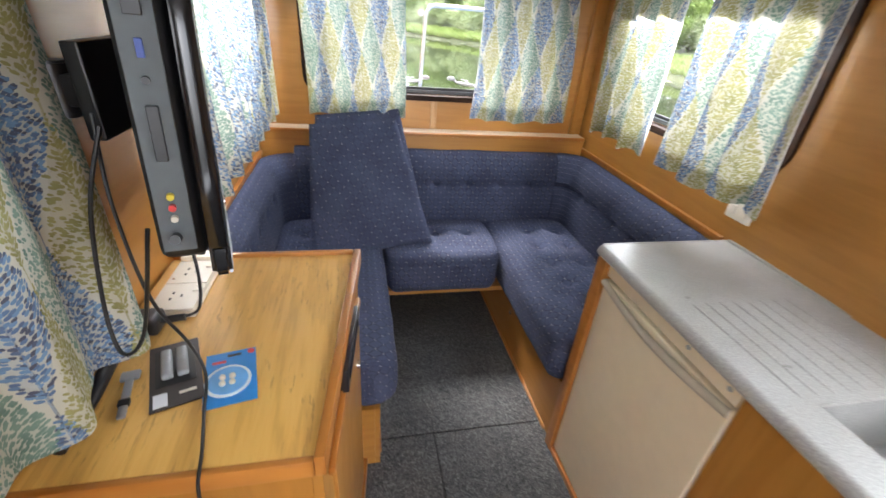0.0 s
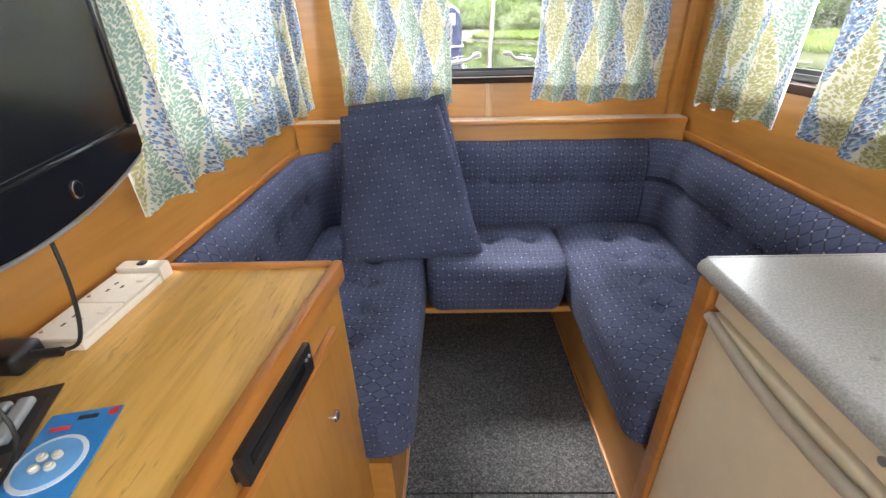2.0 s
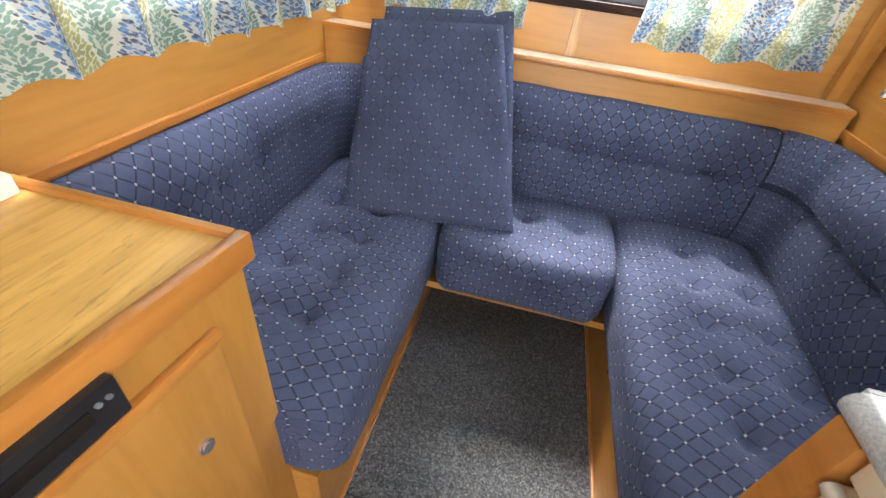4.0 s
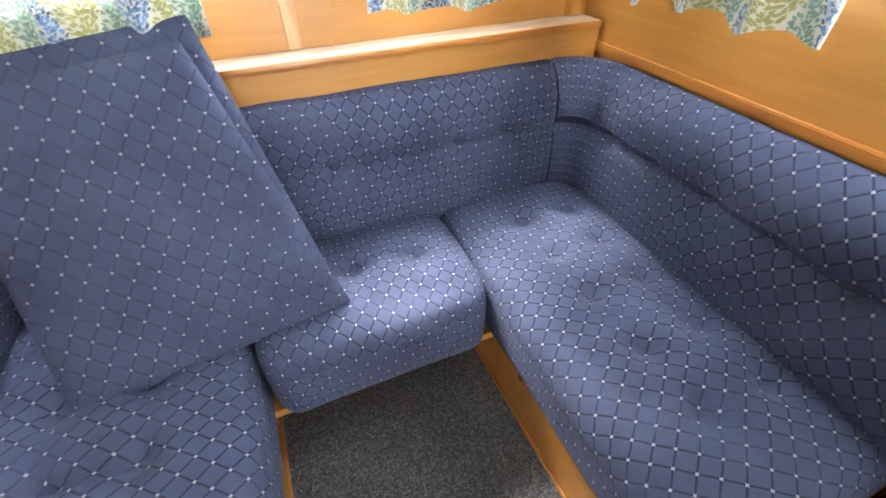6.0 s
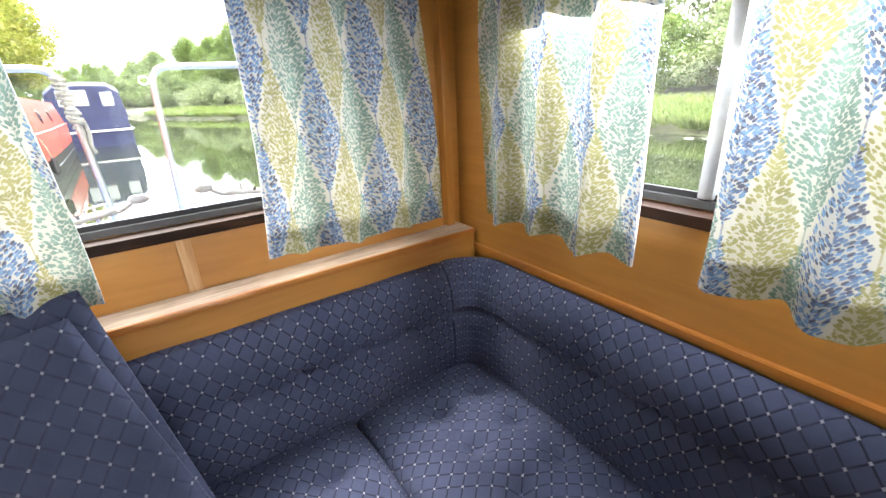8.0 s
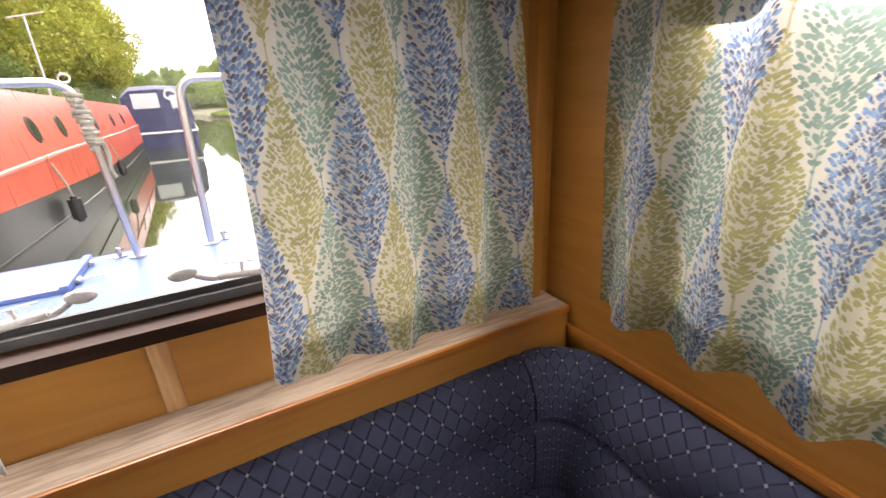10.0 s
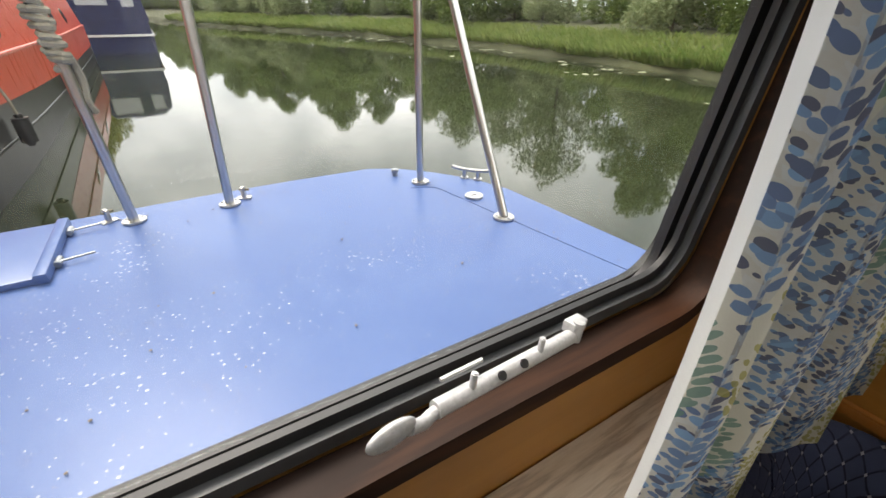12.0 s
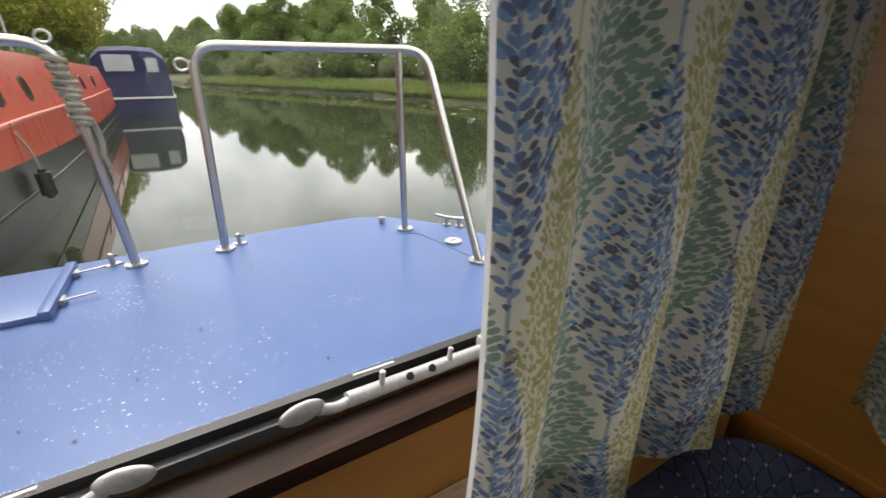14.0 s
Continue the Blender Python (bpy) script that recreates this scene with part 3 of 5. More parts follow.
tagged(part("floor", box(-0.70, 1.02, -1.3, 2.75, -0.06, -0.006), RUBBER), "dark cabin sole under grey carpet", "floor", kind="structure")
tagged(part("wall_bow", wall_panels(holed(-0.84, 0.90, 0, ROOF, [(FW[0], 0.700, FW[2], FW[3])]), lambda a, t, z: fwd(a, t, z), 0.042, 0.10), PLY_X),
       "honey varnished plywood bulkhead with a wide window", "wall", kind="structure")
tagged(part("wall_starboard", wall_panels(holed(-1.3, 2.80, 0, ROOF, [(0.1, 1.0, 1.13, 1.64), SW]), lambda a, t, z: Vector((RX(a) + t, a, z)), 0.0, 0.06), PLY),
       "honey varnished plywood side lining with windows", "wall", kind="structure")
tagged(part("wall_port", wall_panels(holed(-1.3, 2.86, 0, ROOF, [PW1, PW2]), lambda a, t, z: Vector((LX - t, a, z)), 0.0, 0.06), PLY),
       "honey varnished plywood side lining with windows", "wall", kind="structure")
# unseen stern wall; its doorway is assumed, added to let light in
tagged(part("wall_stern", wall_panels([(-0.70, -0.20, 0, ROOF), (0.50, 1.0, 0, ROOF), (-0.20, 0.50, 1.80, ROOF)], lambda a, t, z: Vector((a, -1.3 - t, z)), 0.0, 0.06), PLY_X),
       "plain plywood bulkhead closing the unseen stern, with a doorway added for light", "wall", kind="structure")
tagged(part("ceiling", box(-0.72, 1.06, -1.36, 2.80, ROOF, ROOF + 0.05), plain("pale_headlining", (0.7, 0.66, 0.58), 0.7)), "pale cabin headlining", "ceiling", kind="structure")

# carpet pieces butted along visible seams
floor_carpet = thing("carpet", "worn charcoal cord carpet laid in butted pieces on the cabin floor", "carpet", kind="structure")
for x0, x1, y0, y1 in ((-0.60, 0.93, 1.672, 2.72), (-0.60, 0.0575, 0.3, 1.668), (0.0625, 0.93, 0.3, 1.668), (-0.60, 0.93, -1.28, 0.296)):
    part("carpet_piece", box(x0, x1, y0, y1, -0.004, 0.004, 0.002, 1), CARPET, floor_carpet)


def corner_post(name, x, y, z0, z1, w=0.03):
    tagged(part(name, box(x - w / 2, x + w / 2, y - w / 2, y + w / 2, z0, z1, 0.004), PLY_Z, smooth=True), "upright wooden corner trim", "trim", kind="structure")


corner_post("trim_corner_starboard", fwd(0.79, 0.03).x, fwd(0.79, 0.03).y, 0.95, ROOF)
corner_post("trim_corner_port", LX + 0.008, fwd(-0.79, 0.03).y, 0.95, ROOF)

BATTEN = wood("worn_batten_wood", (0.30, 0.13, 0.03), (0.46, 0.24, 0.075), (0.66, 0.46, 0.26), "z", 0.45, 1.5, 0.05)
# shelf along the bulkhead
shelf = thing("wall_shelf", "wooden ledge with pale wood-grain laminate top under the window", "shelf")
part("fascia", box(-0.795, 0.832, -0.050, -0.034, 0.80, 0.938, 0.002), PLY_X, shelf).matrix_basis = FWD
part("shelf_top", box(-0.795, 0.832, -0.046, 0.040, 0.938, 0.947, 0.001), SHELF, shelf, "pale grained laminate top").matrix_basis = FWD
part("edge_strip", box(-0.795, 0.832, -0.056, -0.0462, 0.930, 0.9485, 0.004), TRIM_X, shelf, "rounded orange edge strip", True).matrix_basis = FWD
tagged(part("trim_batten", box(0.022, 0.052, 0.036, 0.047, 0.948, 1.088, 0.002), BATTEN), "short worn upright joint batten under the window", "trim", kind="structure").matrix_basis = FWD

# cappings along the top of the side backrests
for nm, xs, z in (("trim_capping_starboard", (lambda y: RX(y) - 0.016, lambda y: RX(y) + 0.0), 0.885), ("trim_capping_port", (lambda y: LX, lambda y: LX + 0.016), 0.843)):
    b = bmesh.new()
    for y in (1.60, 2.65):
        for x in (xs[0](y), xs[1](y)):
            for dz in (-0.010, 0.010):
                b.verts.new((x, y, z + dz))
    bmesh.ops.convex_hull(b, input=b.verts[:])
    bmesh.ops.bevel(b, geom=b.edges[:], offset=0.005, segments=2, affect="EDGES")
    tagged(part(nm, b, TRIM, smooth=True), "rounded orange wooden capping strip", "trim", kind="structure")


# ---- windows ----
def window(name, m, w, h, z, label, mullion=None):
    """A window in its own frame: x along, y outward, centred at height z."""
    win = thing(name, label, "window", m, kind="structure")
    up = pose(0, 0, z)
    def add(nm, bm, mat, lab="", smooth=True):
        bm.transform(up)
        return part(nm, bm, mat, win, lab, smooth)
    add("wooden_surround", frame_ring(w - 0.035, h - 0.035, 0.07, 0.024, -0.012, 0.030), SILL, "dark varnished wooden surround")
    add("inner_frame", frame_ring(w - 0.075, h - 0.075, 0.06, 0.016, 0.030, 0.052), ALU_DARK, "aluminium frame")
    add("rubber_seal", frame_ring(w - 0.10, h - 0.10, 0.055, 0.0145, 0.040, 0.048), RUBBER, "black rubber seal")
    add("outer_seal", frame_ring(w - 0.115, h - 0.050, 0.05, 0.03, 0.054, 0.066), RUBBER, "black rubber seal")
    add("outer_frame", frame_ring(w - 0.05, h - 0.05, 0.07, 0.06, 0.072, 0.082), RUBBER, "dark outer frame")
    pane = add("glass_pane", sheet(rounded_rect(w - 0.09, h - 0.09, 0.06), 0.058, 0.061), GLASS, "slightly dusty clear glass", False)
    pane.visible_shadow = False
    if mullion is not None:
        add("mullion", box(mullion - 0.014, mullion + 0.014, 0.028, 0.070, -h / 2 + 0.04, h / 2 - 0.04, 0.003), ALU, "aluminium sliding sash bar")
    return win


fw_c = (FW[0] + FW[1]) / 2
win_bow = window("window_1", FWD @ pose(fw_c, 0.040, 0), FW[1] - FW[0] + 0.03, FW[3] - FW[2] + 0.03, (FW[2] + FW[3]) / 2, "wide rounded aluminium boat window with dark wooden surround")
# its starboard side slants outward with the flare of the cabin
for ob in win_bow.children:
    for v in ob.data.vertices:
        if v.co.x > 0.3:
            v.co.x += 0.065 * min(1.0, max(0.0, (v.co.z - 1.20) / 0.37))
tagged(part("wall_bow_corner", sheet([(0.600, 1.1055), (0.6995, 1.1055), (0.6995, 1.6395), (0.665, 1.6395), (0.664, 1.580), (0.600, 1.187)], 0.0425, 0.0995), PLY_X), "plywood corner beside the slanting window", "wall", kind="structure").matrix_basis = FWD
ang = -math.degrees(math.atan(0.037))
window("window_2", pose(RX(1.955), 1.955, 0, 0, 0, -90 + ang), 0.88, 0.54, 1.385, "sliding aluminium side window with wooden surround", -0.01)
window("window_3", pose(RX(0.55), 0.55, 0, 0, 0, -90 + ang), 0.93, 0.54, 1.385, "aluminium side window with wooden surround")
window("window_4", pose(LX, 2.12, 0, 0, 0, 90), 0.83, 0.54, 1.385, "aluminium side window with wooden surround")
window("window_5", pose(LX, 0.625, 0, 0, 0, 90), 0.98, 0.54, 1.385, "aluminium side window with wooden surround")


# casement stays on the forward window
def window_stay(x_knob, length):
    st = thing("window_stay", "pitted cast alloy casement stay with a spoon handle", "window stay", FWD @ pose(x_knob, 0.010, 1.186, 0, 8, 8), group="stays on the bow window")
    bar = bmesh.new()
    join(bar, pipe([(0.050, -0.002, -0.002), (0.056, -0.002, -0.002), (length - 0.004, -0.002, -0.002), (length, -0.002, -0.002)], 0.0074, 14))
    part("bar", bar, CAST, st, smooth=True)
    spoon = bmesh.new()
    bmesh.ops.create_uvsphere(spoon, u_segments=16, v_segments=10, radius=1.0, matrix=Matrix.Diagonal((0.0195, 0.0055, 0.0100, 1)))
    spoon.transform(pose(0.004, -0.012, 0.011, 0, -8, 0))
    part("spoon_handle", spoon, CAST, st, smooth=True)
    part("neck", tube([(0.018, -0.012, 0.008), (0.034, -0.008, 0.000), (0.046, -0.003, -0.004), (0.062, -0.002, -0.001)], 0.0050, 10), CAST, st, smooth=True)
    for i, xx in enumerate((0.085, length - 0.055)):
        part("peg", cyl(0.0030, 0.020, pose(xx, -0.004, 0.009), 10, bevel=0.001), CAST, st, smooth=True)
    for xx in (0.115, 0.143):
        part("hole_rim", cyl(0.0042, 0.002, pose(xx, -0.0085, 0.0048, 50, 0, 0), 12), BLACK, st, "dark peg hole")
    part("peg_plate", box(0.060, 0.105, 0.006, 0.009, 0.013, 0.016, 0.0006), CAST, st)
    hinge = box(length - 0.004, length + 0.020, -0.005, 0.009, 0.000, 0.013, 0.002)
    part("hinge_plate", hinge, CAST, st, smooth=True)
    part("hinge_pin", cyl(0.006, 0.022, pose(length + 0.004, -0.004, 0.004), 10), CAST, st, smooth=True)
    return st


window_stay(0.097, 0.225)
other = window_stay(-0.022, 0.225)
other.matrix_basis = FWD @ pose(-0.010, 0.012, 1.184, 0, -8, -8) @ Matrix.Diagonal((-1, 1, 1, 1))


# ---- curtains ----
def curtain(label, m, width, top, hem, folds, seed, flare=0.0, amp=0.016, group="cabin curtains"):
    """Hangs in its own frame: x along the wall, y into the wall, gathered on a wire under a dark pointed heading."""
    cu = thing("curtain", label, "curtain", m, group=group)
    rnd = random.Random(seed)
    ph = [rnd.uniform(0, 6.28) for _ in range(4)]
    nx, nz = int(width * 130) + 8, 44
    full = 1.18

    def pos(i, j, off=0.0):
        s, v = i / nx, j / nz
        z = hem + (top - hem) * v
        low = 1 - v
        x = (s - 0.5) * (width + flare * low) + 0.006 * math.sin(5 * v + ph[0])
        wave = math.sin(2 * math.pi * folds * s + ph[1] + 0.5 * math.sin(3 * v + ph[2])) + 0.30 * math.sin(2 * math.pi * folds * 2.1 * s + ph[3])
        y = -amp * wave * (0.55 + 0.65 * low) + 0.008 * math.sin(4 * s + ph[2]) * low - 0.012 * low
        z += (0.010 * math.sin(2 * math.pi * folds * s + ph[2]) + 0.005 * math.sin(9 * s + ph[3])) * (1 - v) ** 3
        return (x, y + off, z), (s * width * full + seed * 0.37, z)

    def cloth(j0, j1, off=0.0):
        b = bmesh.new()
        uv = b.loops.layers.uv.new("UVMap")
        grid = {}
        for i in range(nx + 1):
            for j in range(j0, j1 + 1):
                p, t = pos(i, j, off)
                grid[i, j] = (b.verts.new(p), t)
        for i in range(nx):
            for j in range(j0, j1):
                q = [grid[i, j], grid[i + 1, j], grid[i + 1, j + 1], grid[i, j + 1]]
                f = b.faces.new([a[0] for a in q])
                for lp, a in zip(f.loops, q):
                    lp[uv].uv = a[1]
        return b

    part("cloth", cloth(0, nz), CURTAIN, cu, smooth=True)
    part("lining", cloth(0, nz, 0.006), LINING, cu, "white cotton lining", True)
    part("hem", cloth(0, 4, 0.0035), CURTAIN, cu, "turned-up double hem", True)
    tabs = bmesh.new()
    count = max(4, round(width / 0.062))
    for i in range(count):
        x = (i + 0.5) / count * width - width / 2
        w2 = width / count * 0.46
        y = -0.024
        pts = [(x - w2, top + 0.03), (x + w2, top + 0.03), (x + w2 * 0.9, top - 0.012), (x, top - 0.048), (x - w2 * 0.9, top - 0.012)]
        join(tabs, sheet(pts, y - 0.002, y + 0.002))
    part("heading_tabs", tabs, BLACK, cu, "black pointed heading tabs")
    return cu


TOP = 1.68
curtain("leafy blue, sage and olive cotton curtain beside the bow window", FWD @ pose(-0.336, -0.098, 0), 0.43, TOP, 1.032, 3.2, 1, amp=0.019)
curtain("leafy blue, sage and olive cotton curtain beside the bow window", FWD @ pose(0.424, -0.098, 0), 0.415, TOP, 1.028, 3.2, 2, 0.05, amp=0.019)
curtain("leafy blue, sage and olive cotton curtain on the side window", pose(RX(2.22) - 0.085, 2.263, 0, 0, 0, -90 + ang), 0.455, TOP, 1.036, 3.4, 3, 0.0, 0.020)
curtain("leafy blue, sage and olive cotton curtain on the side window", pose(RX(1.69) - 0.085, 1.672, 0, 0, 0, -90 + ang), 0.43, TOP, 1.040, 3.2, 4, 0.02, 0.024)
curtain("leafy blue, sage and olive cotton curtain behind the television", pose(LX + 0.085, 2.14, 0, 0, 0, 90), 1.02, TOP, 1.000, 7.5, 5, 0.03, 0.02)
curtain("leafy blue, sage and olive cotton curtain hanging beside the desk", pose(LX + 0.036, 0.88, 0, 0, 0, 86.5), 0.74, TOP, 0.930, 4.5, 6, 0.03, 0.018)
for nm, m, L in (("bow", FWD @ pose(0.03, -0.090, TOP, 0, 90, 0), 1.3), ("side", pose(RX(1.95) - 0.08, 1.95, TOP, 90, 0, -ang), 1.06), ("port", pose(LX + 0.075, 1.55, TOP, 90, 0, 0), 2.2)):
    rail_ob = thing("curtain_wire", "thin dark curtain wire with hooks above the window", "curtain rail", m)
    part("wire", cyl(0.003, L, None, 8), BLACK, rail_ob)
    for k in (-1, 1):
        part("hook", cyl(0.006, 0.012, pose(0, 0, k * (L / 2)), 8), GREY_METAL, rail_ob)


# ---- seating ----
def seat_base(name, label, panel_x, wall_x, y0, y1, door_y, lock, side):
    base = thing(name, label, "seat locker")
    t = 0.018 * side
    part("front_panel", box(panel_x, panel_x - t, y0, y1, 0.004, 0.292, 0.0015), PLY, base)
    part("end_panel", box(panel_x - t, wall_x, y0, y0 + 0.018, 0.004, 0.292, 0.0015), PLY_X, base)
    part("top_board", box(panel_x - t, wall_x, y0 + 0.018, y1, 0.276, 0.291, 0.001), PLY, base)
    part("kick_strip", box(panel_x + t * 0.45, panel_x, y0 + 0.04, y1 - 0.02, 0.004, 0.018, 0.002), TRIM, base)
    lk = part("lock", cyl(0.011, 0.012, pose(panel_x + 0.004 * side, lock, 0.213, 0, 90, 0), 16, bevel=0.002), CHROME, base, "small round chrome lock", True)
    part("lock_bore", cyl(0.005, 0.014, pose(panel_x + 0.005 * side, lock, 0.213, 0, 90, 0), 10), BLACK, lk)
    return base


seat_base("seat_locker", "honey plywood seat locker on the port side with a chrome lock", -0.155, LX, 1.575, 2.66, 2.0, 2.11, 1)
seat_base("seat_locker", "honey plywood seat locker on the starboard side with a chrome lock", 0.515, 0.945, 1.59, 2.66, 2.0, 2.134, -1)
bridge = thing("seat_bridge", "plywood board on a rail under the forward seat cushion", "seat board")
part("board", box(-0.150, 0.510, 2.27, 2.66, 0.276, 0.291, 0.001), PLY_X, bridge)
part("front_rail", box(-0.153, 0.513, 2.252, 2.27, 0.266, 0.292, 0.002), PLY_X, bridge)
part("leg", box(0.16, 0.20, 2.62, 2.65, 0.004, 0.276, 0.002), PLY_Z, bridge)


def button_row(parent, places, way):
    for p in places:
        b = bmesh.new()
        bmesh.ops.create_uvsphere(b, u_segments=10, v_segments=6, radius=1.0, matrix=Matrix.Diagonal((0.009, 0.009, 0.004, 1)))
        q = Vector(way).to_track_quat("Z", "Y").to_matrix().to_4x4()
        part("button", b, BUTTON, parent, "cloth-covered button", True).matrix_basis = Matrix.Translation(p) @ q


SZ = 0.2925


def seat_cushion(label, origin, along, out, length, depth, height, buttons, crown=0.014, r=0.06, soft=1.0, seams=()):
    """Front edge starts at origin, runs along, reaches back by -out."""
    o, a = Vector(origin), Vector(along).normalized()
    w = Vector(out).normalized()
    c = thing("seat_cushion", label, "cushion", group="bench seat cushions")
    prof = [(x - depth, z) for x, z in cushion_profile(depth, height, r, 40, 8, crown)]
    dents, tops = [], []
    for s, d in buttons:
        p = o + a * s - w * d + Vector((0, 0, height + crown * math.sin(math.pi * d / depth)))
        dents.append((p, (0, 0, -1), 0.022, 0.016))
        dents.append((p, (0, 0, -1), 0.055, 0.026))
        tops.append(p - Vector((0, 0, 0.040)))
    for i, p in enumerate(list(tops)):
        for q in tops[i + 1:]:
            gap = (q - p).length
            if 0.05 < gap < 0.18:
                n = int(gap / 0.02)
                deep = soft * (0.013 if abs((q - p).normalized().dot(w)) > 0.7 else 0.004)
                dents += [(p.lerp(q, j / n) + Vector((0, 0, 0.024)), (0, 0, -1), 0.020, deep) for j in range(1, n)]
    path = straight(o, o + a * length, w, int(length / 0.010))
    part("cover", sweep(path, prof, dents, 0.055, lump=0.004, shrink=0.30), SEAT, c, smooth=True)
    button_row(c, tops, (0, 0, 1))
    for sm in seams:
        rows = []
        for i in range(9):
            pos = o + a * sm + Vector((0, 0, r + (height - 2 * r) * i / 8))
            rows.append(pos + w * (noise.noise(pos * 7.0) * 0.004 + noise.noise(pos * 19.0) * 0.0012))
        part("seam", pipe(rows, 0.0022, 6), BUTTON, c, "stitched seam down the front", True)
    return c


seat_cushion("navy buttoned seat cushion with lattice weave on the port locker", (-0.095, 1.565, SZ), (0, 1, 0), (1, 0, 0), 1.06, 0.53, 0.213,
             [(0.235 + 0.162 * i, d) for i in range(5) for d in (0.195, 0.352)])
seat_cushion("navy buttoned seat cushion with lattice weave, sun-faded in the corner", (0.455, 1.595, SZ), (0, 1, 0), (-1, 0, 0), 1.02, 0.475, 0.213,
             [(0.195 + 0.160 * i, d) for i in range(5) for d in (0.203, 0.365)], soft=0.35)
seat_cushion("short navy buttoned seat cushion across the bow end", (-0.088, 2.200, SZ), (1, 0, 0), (0, -1, 0), 0.538, 0.445, 0.213,
             [(0.088, 0.23), (0.253, 0.23), (0.423, 0.23)], r=0.055, seams=(0.285, 0.415))


def backrest_profile(thick, h, crease):
    """Section of a back cushion: out is into the cabin; fuller below, thinner on top."""
    pts = []
    face = [(0.70, 0.0), (0.92, 0.035), (1.0, 0.09), (0.99, 0.16), (0.94, 0.205), (crease, 0.230), (0.96, 0.256), (0.90, 0.31), (0.68, 0.355), (0.40, 0.382), (0.1, 0.388)]
    for (a0, z0), (a1, z1) in zip(face, face[1:]):
        for i in range(3):
            t = i / 3
            pts.append(((a0 + (a1 - a0) * t) * thick, (z0 + (z1 - z0) * t) * h / 0.388))
    pts.append((0.1 * thick, h))
    pts += [(0.0, h - 0.01), (0.0, h * 0.5), (0.0, 0.0), (0.35 * thick, -0.004)]
    return pts


def backrest(label, path, thick, z0, h, places, crease):
    c = thing("back_cushion", label, "cushion", group="bench back cushions")
    prof = [(a, z + z0) for a, z in backrest_profile(thick, h, crease)]
    dents, btn = [], []
    for p, w in places:
        p, w = Vector(p), Vector(w).normalized()
        dents.append((p, -w, 0.024, 0.023))
        dents.append((p, -w, 0.070, 0.006))
        btn.append((p - w * 0.031, w))
    part("cover", sweep(path, prof, dents, 0.012, lump=0.003, shrink=0.02), SEAT, c, smooth=True)
    for p, w in btn:
        button_row(c, [p], w)
    return c


def curve_path(y_start, corner, wall_out, end_x, sgn, n=60):
    """Runs forward along a side wall, then turns the corner inboard along the bulkhead."""
    pts = []
    wx = lambda y: (RX(y) - 0.004) if sgn > 0 else LX + 0.004
    yend = corner
    R = 0.15
    dense = [0, 0.004, 0.012, 0.022] + [0.03 + (yend - R - y_start - 0.03) * i / n for i in range(n + 1)]
    for d in dense:
        y = y_start + d
        pts.append(((wx(y), y, 0), (-sgn, 0, 0)))
    cx, cy = wx(yend - R) - sgn * R, yend - R
    for i in range(1, 13):
        a = math.pi / 2 * i / 12
        pts.append(((cx + sgn * R * math.cos(a), cy + R * math.sin(a), 0), (-sgn * math.cos(a), -math.sin(a), 0)))
    return pts, (cx, cy + R)


back_y = fwd(0.7, -0.036).y - 0.004
right_path, rend = curve_path(1.595, back_y, None, 0, 1)
left_path, lend = curve_path(1.60, fwd(-0.6, -0.036).y - 0.004, None, 0, -1)
TH = 0.082
backrest("navy buttoned back cushion curving round the bow corner", right_path, TH, 0.455, 0.413,
         [((RX(y) - TH * 0.92, y, 0.700), (-1, 0, 0)) for y in (1.78, 1.94, 2.10, 2.265, 2.43)], 0.72)
backrest("navy buttoned back cushion on the port side", left_path, TH, 0.45, 0.38,
         [((LX + TH * 0.92, y, 0.682), (1, 0, 0)) for y in (1.80, 1.97, 2.13, 2.29, 2.45)], 0.93)
fp = straight((lend[0] + 0.002, fwd(lend[0] - 0.14, -0.040).y, 0), (rend[0] - 0.002, fwd(rend[0] - 0.14, -0.040).y, 0), (-0.0366, -1, 0), 70)
backrest("navy buttoned back cushion along the bow bulkhead", fp, TH, 0.455, 0.413,
         [((x, fwd(x - 0.14, -0.040).y - TH * 0.92, 0.700), (0, -1, 0)) for x in (-0.30, -0.14, 0.02, 0.175, 0.345, 0.517, 0.665)], 0.89)


